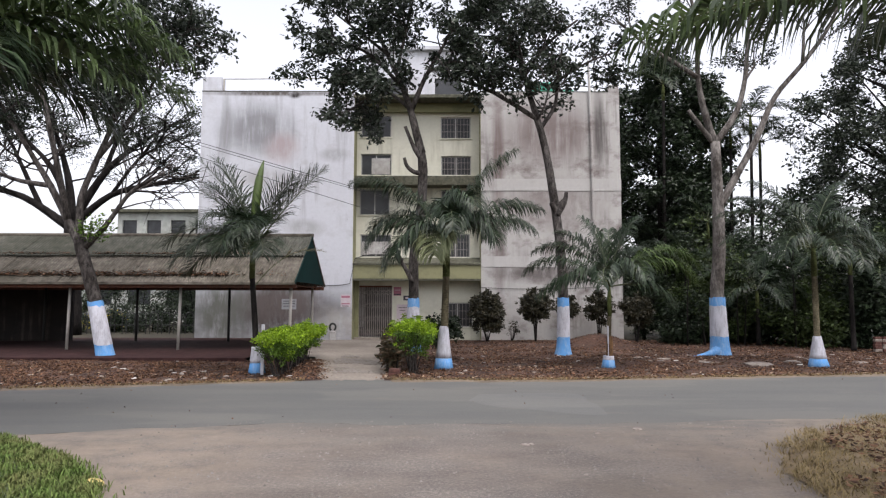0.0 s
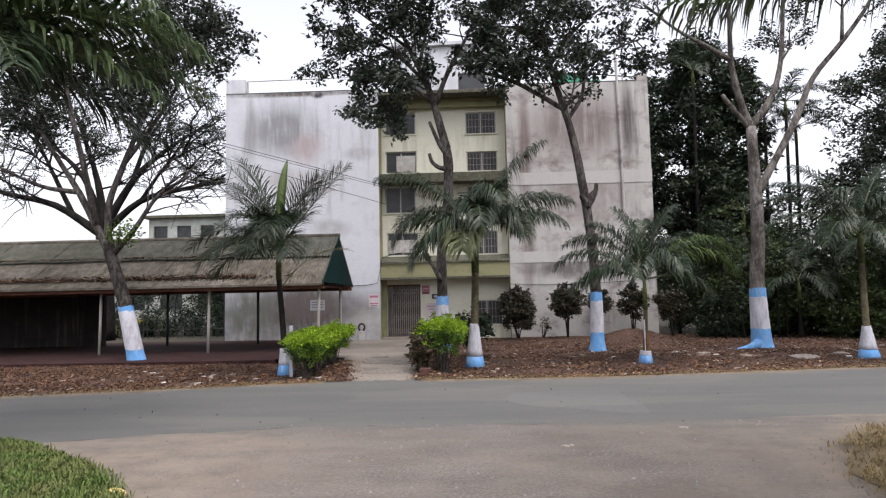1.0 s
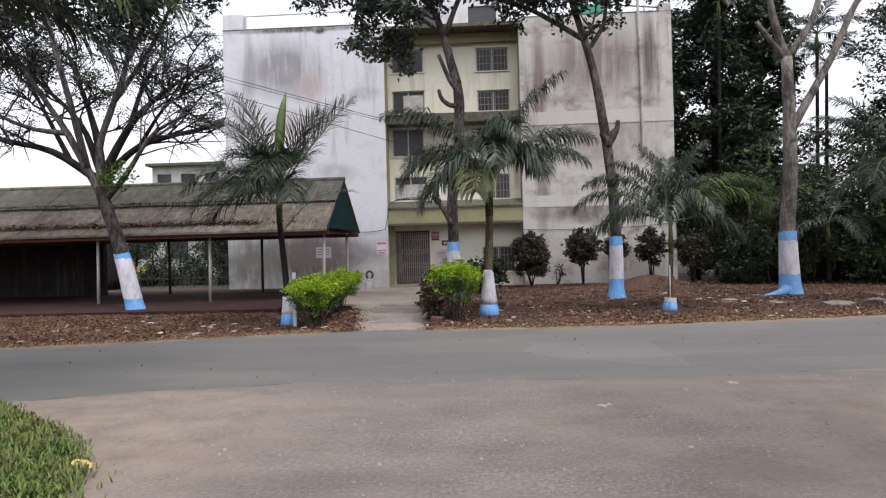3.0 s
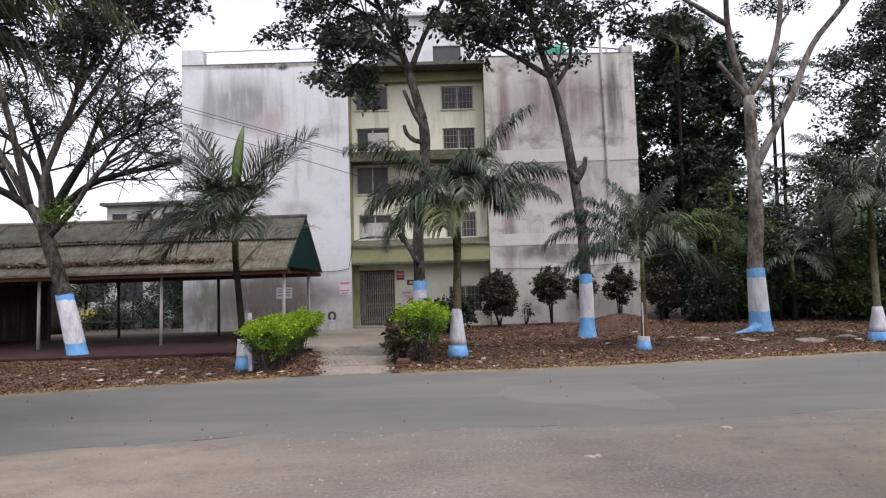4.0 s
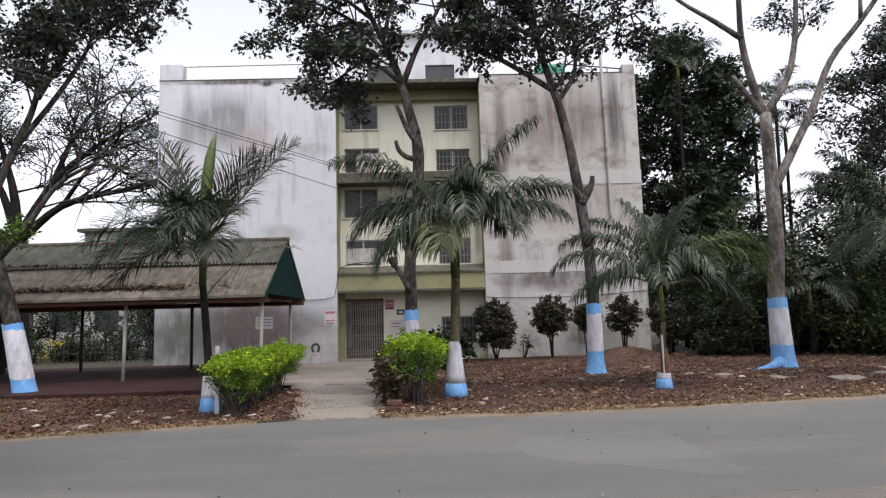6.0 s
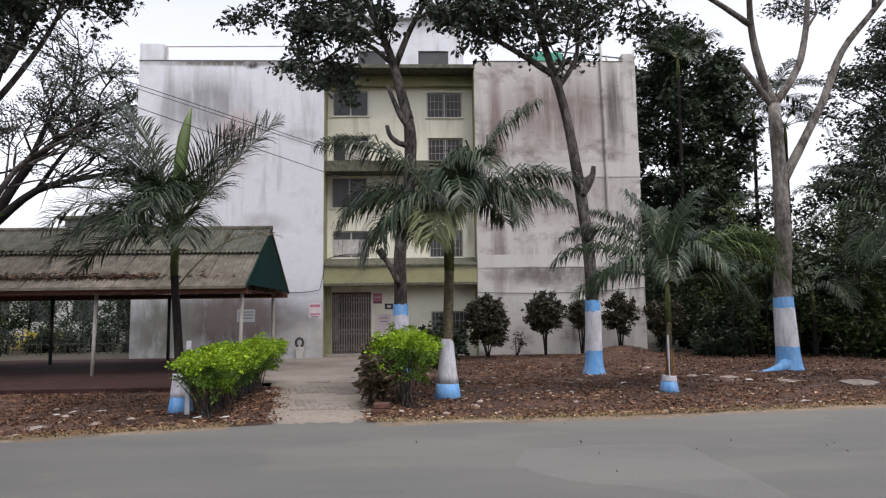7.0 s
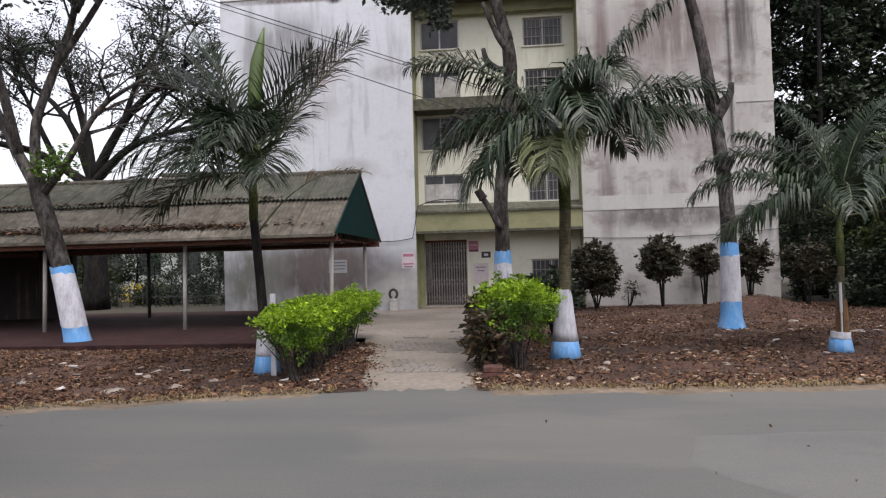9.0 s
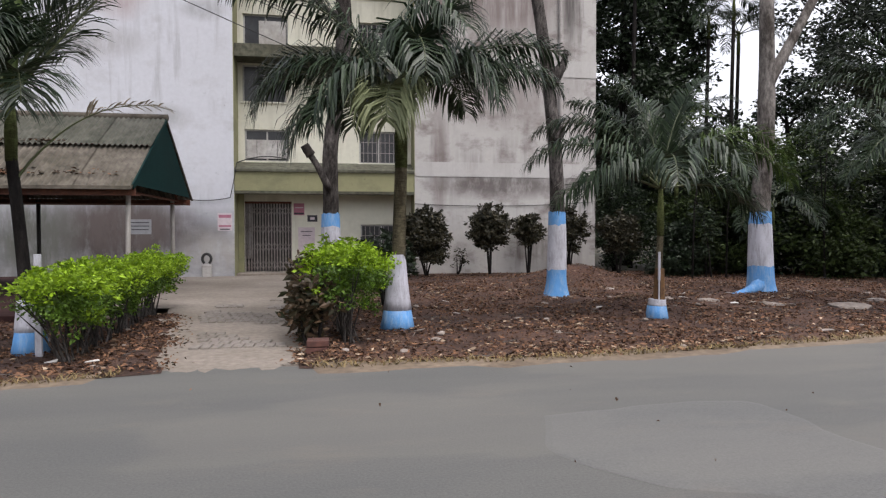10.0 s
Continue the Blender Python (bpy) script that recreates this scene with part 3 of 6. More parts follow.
def on_right(rng):
    y = rng.uniform(3.5, 9.25)
    x = verge_right(y) + abs(rng.expovariate(0.5)) - abs(rng.gauss(0, 0.12))
    if wave(x, y, 1.2, 5) < -0.15 and rng.random() < 0.7:
        return None
    return (x, y, 0.05) if x < 9 else None


blades("grass", 30000, on_left, 0.048, M_GRASS, "short green grass on the road corner", 3, 0.8, 0.008)
blades("dry_grass", 22000, on_right, 0.045, M_STRAW, "dry straw-coloured grass on the road corner", 4, 2.4, 0.004)


def edge_tufts(rng):
    x = rng.uniform(-12, 16)
    if -4.7 < x < -3.0:
        return None
    y = far_edge(x) + abs(rng.gauss(0.02, 0.12))
    return x, y, bed_height(x, y)


blades("dry_edge_grass", 5000, edge_tufts, 0.05, M_STRAW, "thin straw and dust along the road edge", 5, 2.5, 0.006)


def litter(name, n, place, size, mat, label, seed):
    rng = random.Random(seed)
    g = Geo()
    for _ in range(n):
        q = place(rng)
        if q is None:
            continue
        x, y, z = q
        a, l = rng.uniform(0, 6.283), size * rng.uniform(0.5, 1.4)
        w = l * rng.uniform(0.3, 0.55)
        dx, dy = math.cos(a), math.sin(a)
        t1, t2, t3 = rng.uniform(0.002, 0.03), rng.uniform(0.0, 0.03), rng.uniform(0.0, 0.035)
        g.poly([(x, y, z + t1), (x + dx * l / 2 - dy * w / 2, y + dy * l / 2 + dx * w / 2, z + t2), (x + dx * l, y + dy * l, z + t3),
                (x + dx * l / 2 + dy * w / 2, y + dy * l / 2 - dx * w / 2, z + t1 + 0.008)], [(0, 1, 2), (0, 2, 3)])
    return single(name, g, mat, label, "leaf litter", "stuff")


def east_bed(rng):
    y = 13.5 + 12.5 * rng.random() ** 1.5
    x = rng.uniform(drive_right(y) - abs(rng.gauss(0, 0.08)), 17)
    return None if y < far_edge(x) + abs(rng.gauss(0.12, 0.12)) or (wave(x, y, 1.1, 4) < -0.08 and rng.random() < 0.65) else (x, y, bed_height(x, y))


def west_bed(rng):
    y = rng.uniform(11, 17.5)
    x = rng.uniform(-16, drive_left(y) - 0.05 + abs(rng.gauss(0, 0.12)))
    return None if y < far_edge(x) + abs(rng.gauss(0.1, 0.1)) or (wave(x, y, 1.1, 4) < -0.08 and rng.random() < 0.65) else (x, y, bed_height(x, y))


litter("leaf_litter", 80000, east_bed, 0.045, M_LITTER, "dry brown fallen leaves covering the soil", 6)
litter("leaf_litter", 15000, east_bed, 0.085, M_LITTER, "larger curled brown leaves on the soil", 16)
litter("leaf_litter", 8000, west_bed, 0.085, M_LITTER, "larger curled brown leaves on the soil", 17)
litter("leaf_litter", 6000, east_bed, 0.09, M_PALELITTER, "pale bleached leaves scattered on the soil", 26)
litter("leaf_litter", 1200, west_bed, 0.08, M_PALELITTER, "pale bleached leaves scattered on the soil", 27)
litter("leaf_litter", 42000, west_bed, 0.045, M_LITTER, "dry brown fallen leaves covering the soil", 7)


def dry_verge(rng):
    y = rng.uniform(4, 9.2)
    x = verge_right(y) + 0.25 + abs(rng.expovariate(0.6))
    return (x, y, 0.07) if wave(x, y, 0.9, 2) > 0.05 else None


litter("verge_leaf_litter", 2600, dry_verge, 0.07, M_LITTER, "dark dry leaves in heaps on the verge", 10)


def on_road(rng):
    x, y = rng.uniform(-9, 9), rng.uniform(8.5, 13.6)
    return (x, y, 0.004) if y < far_edge(x) + 0.1 else None


litter("road_leaf_litter", 60, on_road, 0.028, M_LITTER, "a few dry leaf scraps on the road", 9)


# rubble, litter and grit lying about
def pebble(r, rng, flat=0.6):
    bm = bmesh.new()
    bmesh.ops.create_icosphere(bm, subdivisions=2, radius=r)
    k = rng.uniform(0, 50)
    for v in bm.verts:
        v.co *= 1 + 0.55 * noise.noise(v.co / r * 0.9 + Vector((k, 0, 0))) + rng.uniform(-0.06, 0.06)
        v.co.z *= flat
    g = Geo()
    bm.verts.index_update()
    g.poly([v.co for v in bm.verts], [[v.index for v in f.verts] for f in bm.faces])
    bm.free()
    return g


def scatter_grit():
    rng = random.Random(12)
    g = Geo()
    for _ in range(9000):
        x, y = rng.uniform(-5.5, 5.5), rng.uniform(2.2, 9.0)
        if x < verge_left(y) or x > verge_right(y):
            continue
        r = 0.003 + 0.015 * rng.random() ** 5
        g.poly([(x - r, y, 0), (x, y - r, 0), (x + r, y, 0), (x, y + r, 0), (x, y, r)], [(0, 1, 4), (1, 2, 4), (2, 3, 4), (3, 0, 4)])
    single("grit", g, M_GRIT, "small loose grit on the worn asphalt", "grit", "stuff")


scatter_grit()
rng = random.Random(31)
for x, y, r, w in ((-1.0, 7.63, 0.05, 1), (-0.93, 7.66, 0.035, 1), (0.51, 8.5, 0.05, 1), (-0.05, 8.25, 0.03, 1), (-0.6, 6.4, 0.02, 1), 
                   (6.3, 17.1, 0.32, 1), (5.1, 17.6, 0.22, 1), (4.2, 18.2, 0.2, 1), (3.6, 18.6, 0.16, 1), (7.6, 17.9, 0.25, 1), (9.2, 17.6, 0.2, 1), (8.3, 18.9, 0.16, 1),
                   (0.2, 15.3, 0.06, 1), (-0.6, 17.6, 0.08, 1), (1.0, 18.3, 0.09, 1), (2.9, 18.0, 0.1, 1), (3.2, 20.4, 0.12, 1), (-1.5, 15.0, 0.07, 1), (-2.0, 14.3, 0.06, 1),
                   (-7.6, 13.7, 0.13, 1), (-6.9, 13.9, 0.1, 1), (-7.4, 12.9, 0.11, 1), (-8.6, 12.7, 0.13, 1), (-9.3, 14.3, 0.08, 1), (-6.6, 14.3, 0.07, 1), (-10.5, 12.9, 0.09, 1), (-5.1, 13.9, 0.05, 1)):
    z = bed_height(x, y) if y > 11 else 0.0
    o = single("stone", pebble(r, rng, 0.45 if r < 0.12 else 0.24), M_STONE, "pale broken stone lying on the ground", "stone", group="loose stones")
    o.matrix_basis = pose(x, y, z - r * 0.02, 0, 0, rng.uniform(0, 360))
o = single("stone", pebble(0.09, rng, 0.4), M_YSTONE, "yellow-painted stone at the edge of the grass", "stone")
o.matrix_basis = pose(-4.95, 6.05, 0.02, 0, 0, 20)
for _ in range(70):
    x, y = rng.uniform(-11, 13), rng.uniform(13.5, 19)
    if drive_left(y) - 0.2 < x < drive_right(y) + 0.2 or y < far_edge(x) + 0.2 or (x < -6 and y > 17):
        continue
    r = rng.uniform(0.02, 0.055)
    o = single("stone", pebble(r, rng, 0.5), M_STONE, "small pale stone among dry leaves", "stone", group="loose stones")
    o.matrix_basis = pose(x, y, bed_height(x, y) + 0.03, 0, 0, rng.uniform(0, 360))


def scrap(w, l, rng):
    g = Geo()
    a = [(-w, -l), (w * rng.uniform(0.5, 1), -l * rng.uniform(0.6, 1)), (w, l * rng.uniform(0.5, 1)), (-w * rng.uniform(0.5, 1), l)]
    h = [rng.uniform(0.0, 0.02) for _ in a]
    g.poly([(x, y, z) for (x, y), z in zip(a, h)] + [(x, y, z + 0.006) for (x, y), z in zip(a, h)], [(3, 2, 1, 0), (4, 5, 6, 7), (0, 1, 5, 4), (1, 2, 6, 5), (2, 3, 7, 6), (3, 0, 4, 7)])
    return g


rng = random.Random(57)
for _ in range(90):
    x, y = rng.uniform(-11, 11), rng.uniform(12.3, 19.5)
    if drive_left(y) - 0.2 < x < drive_right(y) + 0.2 or y < far_edge(x) + 0.25 or (x < -6 and y > 17):
        continue
    o = single("scrap", scrap(rng.uniform(0.02, 0.06), rng.uniform(0.03, 0.09), rng), M_SCRAP if rng.random() < 0.6 else M_STONE, "pale scrap lying among dry leaves", "litter", group="scraps on the soil")
    o.matrix_basis = pose(x, y, bed_height(x, y) + 0.03, rng.uniform(-12, 12), rng.uniform(-12, 12), rng.uniform(0, 360))


def fallen_twigs():
    rng = random.Random(58)
    g = Geo()
    for _ in range(260):
        x, y = rng.uniform(-11, 12), rng.uniform(12.3, 22)
        if drive_left(y) - 0.2 < x < drive_right(y) + 0.1 or y < far_edge(x) + 0.15 or (x < -6 and y > 17):
            continue
        a, l, z = rng.uniform(0, 6.283), rng.uniform(0.12, 0.5), bed_height(x, y) + 0.03
        g.tube([(x, y, z), (x + math.cos(a) * l * 0.5, y + math.sin(a) * l * 0.5, z + rng.uniform(0, 0.04)), (x + math.cos(a + 0.3) * l, y + math.sin(a + 0.3) * l, z)], [0.006, 0.005, 0.003], 4, False)
    single("fallen_twig", g, M_BARK, "thin fallen twigs among the dry leaves", "twig", "stuff")


fallen_twigs()

# ---- the building ----
YF, YR, YB = 26.31, 27.15, 38.0
XL0, XL1, XR0, XR1 = -11.95, -5.6, -0.36, 5.4
TOP = 10.28
house = thing("building", "three-storey institute building with stained whitewashed walls", "building", (-3.0, YF, 0))
HX, HY = -3.0, YF


def hp(name, geo, mat, label="", parent=None, smooth=False):
    """A part of the building, given in world places."""
    if isinstance(geo, Geo):
        geo.v = [(x - HX, y - HY, z) for x, y, z in geo.v]
    return part(name, geo, mat, parent or house, label, smooth)


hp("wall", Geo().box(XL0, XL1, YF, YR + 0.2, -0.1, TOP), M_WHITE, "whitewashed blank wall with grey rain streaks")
hp("wall", Geo().box(XL0, XL0 + 0.25, YR + 0.2, YB, -0.1, TOP), M_WHITE)
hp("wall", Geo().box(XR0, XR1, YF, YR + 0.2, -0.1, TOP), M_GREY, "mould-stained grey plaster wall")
hp("wall", Geo().box(XR1 - 0.25, XR1, YR + 0.2, YB, -0.1, TOP), M_GREY)
hp("wall", Geo().box(XL0 + 0.25, XR1 - 0.25, YB - 0.25, YB, -0.1, TOP), M_GREY)
hp("roof", Geo().box(XL0 + 0.25, XR1 - 0.25, YR + 0.2, YB - 0.25, 9.7, 9.9), M_MOSS)
hp("pillar", Geo().box(XL0, -11.15, YF + 0.003, YF + 0.5, TOP, 10.92, 0.02), M_WHITE, "stained parapet pier")
hp("pillar", Geo().box(4.95, XR1, YF + 0.003, YF + 0.4, TOP, 10.6, 0.02), M_GREY, "stained parapet pier")
hp("band", Geo().box(XR0 + 0.003, XR1 + 0.012, YF - 0.02, YF + 0.01, 6.12, 6.62), M_BAND, "pale plaster band")
hp("band", Geo().box(XR0 + 0.003, XR1 + 0.012, YF - 0.015, YF + 0.01, 2.98, 3.42), M_BAND, "pale plaster band")
hp("coping", Geo().box(XL0 - 0.01, XL1 + 0.01, YF - 0.015, YF + 0.22, TOP, TOP + 0.03), M_MOSS, "mossy wall top")
hp("coping", Geo().box(XR0 - 0.01, 4.95, YF - 0.015, YF + 0.22, TOP, TOP + 0.03), M_MOSS, "mossy wall top")

LW = [(-5.42, -4.13, 8.58, 9.52), (-5.42, -4.11, 6.93, 7.85), (-5.45, -4.18, 5.23, 6.33), (-5.4, -4.1, 3.45, 4.4)]
RW = [(-2.02, -0.74, 8.52, 9.45), (-2.0, -0.72, 6.93, 7.76), (-2.0, -0.74, 5.23, 6.3), (-1.98, -0.78, 3.43, 4.42), (-1.95, -0.66, 0.52, 1.53)]
GATE = (-5.43, -4.04, 0.1, 2.24)
hp("wall", wall_panel(XL1 + 0.002, XR0 - 0.002, -0.1, 10.0, YR, YR + 0.22, LW + RW + [GATE]), M_CREAM, "cream-painted stair wall")
hp("wall", Geo().box(XL1 + 0.001, XL1 + 0.012, YF + 0.004, YR - 0.002, 0.0, 9.99), M_OLIVE, "yellow-green reveal")
hp("wall", Geo().box(XR0 - 0.012, XR0 - 0.001, YF + 0.004, YR - 0.002, 0.0, 9.99), M_OLIVE, "yellow-green reveal")
# slabs and partition behind the openings, all in one very dark colour
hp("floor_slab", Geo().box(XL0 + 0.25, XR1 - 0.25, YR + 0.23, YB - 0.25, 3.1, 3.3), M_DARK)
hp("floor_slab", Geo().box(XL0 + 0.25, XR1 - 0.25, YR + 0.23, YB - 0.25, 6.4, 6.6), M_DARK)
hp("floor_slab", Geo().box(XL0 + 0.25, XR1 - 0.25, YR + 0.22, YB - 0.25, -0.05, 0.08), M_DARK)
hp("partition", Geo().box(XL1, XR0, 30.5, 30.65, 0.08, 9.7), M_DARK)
hp("beam", Geo().box(XL1 + 0.014, XR0 - 0.014, YR - 0.25, YR - 0.002, 9.62, 9.98), M_OLIVE, "yellow-green beam under the roof slab")
hp("roof_slab", Geo().box(XL1 - 0.02, XR0 + 0.02, YF - 0.12, YR + 0.2, 10.0, 10.14, 0.01), M_MOSS, "stained roof slab edge")
hp("canopy", Geo().box(XL1 + 0.014, XR0 - 0.014, YF + 0.02, YR - 0.003, 2.5, 3.06, 0.01), M_OLIVE, "yellow-green canopy beam over the gate")
g = Geo()
x0, x1 = XL1 + 0.014, XR0 - 0.014
g.poly([(x0, YF - 0.04, 3.06), (x1, YF - 0.04, 3.06), (x1, YF - 0.04, 3.13), (x0, YF - 0.04, 3.13), (x0, YR - 0.003, 3.42), (x1, YR - 0.003, 3.42), (x0, YR - 0.003, 3.06), (x1, YR - 0.003, 3.06)],
       [(0, 1, 2, 3), (3, 2, 5, 4), (1, 7, 5, 2), (0, 3, 4, 6), (0, 6, 7, 1)])
hp("canopy_top", g, M_MOSS, "mossy sloping canopy top")
# dark line at the bottom of the canopy beam, built as a narrow strip
hp("canopy_lip", Geo().box(x0, x1, YF - 0.03, YF + 0.3, 2.42, 2.5), M_MOSS, "dark strip along the canopy underside")
hp("ledge", Geo().box(x0, x1, YF + 0.1, YR - 0.003, 6.38, 6.76, 0.01), M_MOSS, "mossy storey ledge")
hp("step", Geo().box(-5.57, -3.9, YF + 0.15, YR + 0.1, -0.05, 0.1, 0.01), M_DRIVE, "concrete door step")


def window(o, style):
    xa, xb, za, zb = o
    w = hp("window", Geo().box(xa + 0.002, xb - 0.002, YR + 0.1, YR + 0.13, za + 0.002, za + 0.04), M_FRAME, "window in the stair wall")
    fr = Geo()
    for a, b in ((xa + 0.002, xa + 0.045), (xb - 0.045, xb - 0.002), ((xa + xb) / 2 - 0.025, (xa + xb) / 2 + 0.025)):
        fr.box(a, b, YR + 0.07, YR + 0.12, za + 0.04, zb - 0.045)
    fr.box(xa + 0.002, xb - 0.002, YR + 0.07, YR + 0.12, zb - 0.045, zb - 0.002)
    hp("frame", fr, M_FRAME if style != "dark" else M_STEEL, "", w)
    mid = (xa + xb) / 2
    for a, b in ((xa + 0.045, mid - 0.025), (mid + 0.025, xb - 0.045)):
        hp("pane", Geo().box(a, b, YR + 0.09, YR + 0.096, za + 0.04, zb - 0.045), M_GLASS, "dark glass pane", w)
    if style == "bars":
        n = 9
        for i in range(1, n):
            x = xa + (xb - xa) * i / n
            hp("bar", Geo().box(x - 0.008, x + 0.008, YR + 0.03, YR + 0.046, za, zb), M_STEEL, "", w)
        for z in (za + (zb - za) * 0.33, za + (zb - za) * 0.66):
            hp("bar", Geo().box(xa, xb, YR + 0.047, YR + 0.06, z - 0.008, z + 0.008), M_STEEL, "", w)
    if style == "boards":
        n = 4
        for i in range(n):
            a = xa + 0.05 + (xb - xa - 0.1) * i / n
            hp("board", Geo().box(a + 0.006, a + (xb - xa - 0.1) / n - 0.006, YR + 0.03, YR + 0.05, za + 0.08, za + (zb - za) * 0.68, 0.004), M_BOARD, "pale shutter board", w)
    if style == "half":
        hp("board", Geo().box(mid - 0.2, xb - 0.06, YR + 0.03, YR + 0.05, za + 0.05, za + (zb - za) * 0.8, 0.004), M_BOARD, "pale shutter board", w)
    hp("sill", Geo().box(xa - 0.05, xb + 0.05, YR - 0.05, YR + 0.05, za - 0.05, za - 0.001, 0.008), M_CREAM, "", w)


for o, s in zip(LW, ("plain", "half", "plain", "boards")):
    window(o, s)
for o, s in zip(RW, ("bars", "bars", "plain", "bars", "bars")):
    window(o, s)

# folding lattice gate
gate = hp("gate", Geo().box(GATE[0], GATE[1], YR + 0.08, YR + 0.13, 2.17, 2.235), M_RUST, "closed grey folding lattice gate")
nb = 17
for i in range(nb):
    x = GATE[0] + 0.02 + (GATE[1] - GATE[0] - 0.04) * i / (nb - 1)
    hp("bar", Geo().box(x - 0.017, x + 0.017, YR + 0.07, YR + 0.1, 0.11, 2.17), M_STEEL, "", gate)
for z in (0.3, 0.85, 1.4, 1.95):
    for i in range(0, nb - 2, 2):
        xa = GATE[0] + 0.02 + (GATE[1] - GATE[0] - 0.04) * i / (nb - 1)
        xb = GATE[0] + 0.02 + (GATE[1] - GATE[0] - 0.04) * (i + 2) / (nb - 1)
        hp("lattice", Geo().tube([(xa, YR + 0.105, z - 0.13), (xb, YR + 0.105, z + 0.13)], 0.009, 5).tube([(xa, YR + 0.112, z + 0.13), (xb, YR + 0.112, z - 0.13)], 0.009, 5), M_STEEL, "", gate)
hp("gate_pillar", Geo().box(XL1 + 0.013, GATE[0] - 0.002, YR - 0.12, YR - 0.002, 0.0, 2.49), M_OLIVE, "yellow-green gate jamb")

# parapet rails, pipe, roof room and tank
hp("rail", Geo().tube([(-11.15, YF + 0.2, 10.88), (-8, YF + 0.2, 10.9), (-5.6, YF + 0.2, 10.92)], 0.022, 6), M_POLE, "rusty parapet rail")
hp("rail_post", Geo().box(-11.148, -11.1, YF + 0.18, YF + 0.23, TOP + 0.03, 10.88), M_POLE)
hp("rail", Geo().tube([(2.6, YF + 0.2, 10.75), (4.96, YF + 0.2, 10.5)], 0.025, 6), M_BLACKPOLE, "dark rail pipe")
hp("rail_post", Geo().box(4.42, 4.48, YF + 0.18, YF + 0.23, TOP + 0.03, 10.6), M_POLE)
hp("drain_pipe", Geo().tube([(4.12, YF - 0.08, 11.6), (4.15, YF - 0.08, 10.4), (4.2, YF - 0.08, 8.0), (4.22, YF - 0.08, 4.9)], 0.055, 8), M_GREY, "grey plaster-covered drain pipe")
hp("roof_room", wall_panel(-5.4, -0.5, 9.9, 13.2, 29.2, 29.4, [(-2.3, -1.1, 10.6, 11.9), (-4.7, -3.6, 10.6, 11.9)]), M_WHITE, "white roof room")
hp("roof_room_side", Geo().box(-5.4, -5.2, 29.4, 33, 9.9, 13.2).box(-0.7, -0.5, 29.4, 33, 9.9, 13.2).box(-5.6, -0.3, 29.0, 33.2, 13.2, 13.35), M_WHITE)
for a, b in ((-2.3, -1.1), (-4.7, -3.6)):
    hp("roof_room_window", Geo().box(a, b, 29.28, 29.3, 10.6, 11.9), M_GLASS, "dark roof-room window")
tank = single("roof_tarpaulin", Geo().box(1.9, 3.0, 26.9, 28.2, 9.9, 10.95, 0.12).box(2.9, 3.75, 26.95, 28.0, 9.9, 10.65, 0.12), M_GREENTANK, "green tarpaulin cover on the flat roof", "tarpaulin")


def poster(at, w, h, y, mat, bars, label):
    x, z = at
    p = thing("poster", label, "poster", (x, y, z))
    part("sheet", Geo().box(-w / 2, w / 2, -0.006, -0.002, -h / 2, h / 2), mat, p)
    for k, (zz, hh, ww, m) in enumerate(bars):
        part("print", Geo().box(-w / 2 * ww, w / 2 * ww, -0.0085, -0.0065, zz - hh / 2, zz + hh / 2), m, p)


poster((-5.86, 1.6), 0.4, 0.5, YF, M_PAPER, [(0.16, 0.09, 0.85, M_PINK), (0.03, 0.05, 0.8, M_PAPER), (-0.12, 0.05, 0.85, M_PINK), (-0.21, 0.03, 0.7, M_INK)], "faded pink printed notice pasted on the wall")
poster((-8.15, 1.46), 0.6, 0.42, YF, M_GREYPAPER, [(0.12, 0.025, 0.8, M_INK), (0.02, 0.025, 0.8, M_INK), (-0.08, 0.025, 0.75, M_INK)], "grey painted notice on the wall")
poster((-3.82, 2.0), 0.32, 0.36, YR, M_PINK, [(0.05, 0.03, 0.8, M_PAPER), (-0.13, 0.05, 0.9, M_INK)], "faded red notice beside the gate")
poster((-3.42, 1.72), 0.3, 0.2, YR, M_INK, [(0.0, 0.08, 0.45, M_PAPER)], "small black sign beside the gate")
poster((-3.6, 1.1), 0.5, 0.7, YR, M_PAPER, [(0.22, 0.02, 0.7, M_INK), (0.1, 0.02, 0.5, M_INK)], "pale torn paper beside the gate")

# water outlet with a black hose loop
pump = thing("water_tap", "black pipe loop on a small concrete stand", "water tap", (-6.33, 26.1, 0.02))
part("stand", Geo().box(-0.12, 0.12, -0.1, 0.14, 0, 0.36, 0.02), M_GREY, pump)
ring = [(0.12 * math.sin(a), 0, 0.53 + 0.14 * math.cos(a)) for a in [radians(-150 + 300 * i / 14) for i in range(15)]]
part("hose", Geo().tube(ring, 0.04, 8), M_WIRE, pump, "black hose loop", True)


def cable(pts, r=0.009, sag=0.15, label="black cable strung overhead to a palm"):
    a, b = Vector(pts[0]), Vector(pts[1])
    line = [a.lerp(b, i / 20) - Vector((0, 0, sag * 4 * (i / 20) * (1 - i / 20))) for i in range(21)]
    single("cable", Geo().tube(line, r, 5), M_WIRE, label, "cable", smooth=True)


cable([(-30, -3.1, 9.4), (-2.0, 16.45, 3.85)], 0.006, 0.05)
cable([(-30, -3.08, 9.38), (-2.0, 16.46, 3.82)], 0.005, 0.1)
cable([(-30, -3.1, 10.1), (-2.0, 16.5, 3.35)], 0.006, 0.05)
cable([(XR0, YF - 0.03, 2.15), (XR1, YF - 0.03, 2.25)], 0.01, 0.1, "thin black cable along the wall")
cable([(-5.7, YF - 0.04, 2.3), (-5.5, YF - 0.1, 3.3)], 0.012, 0.05, "black cable at the wall corner")
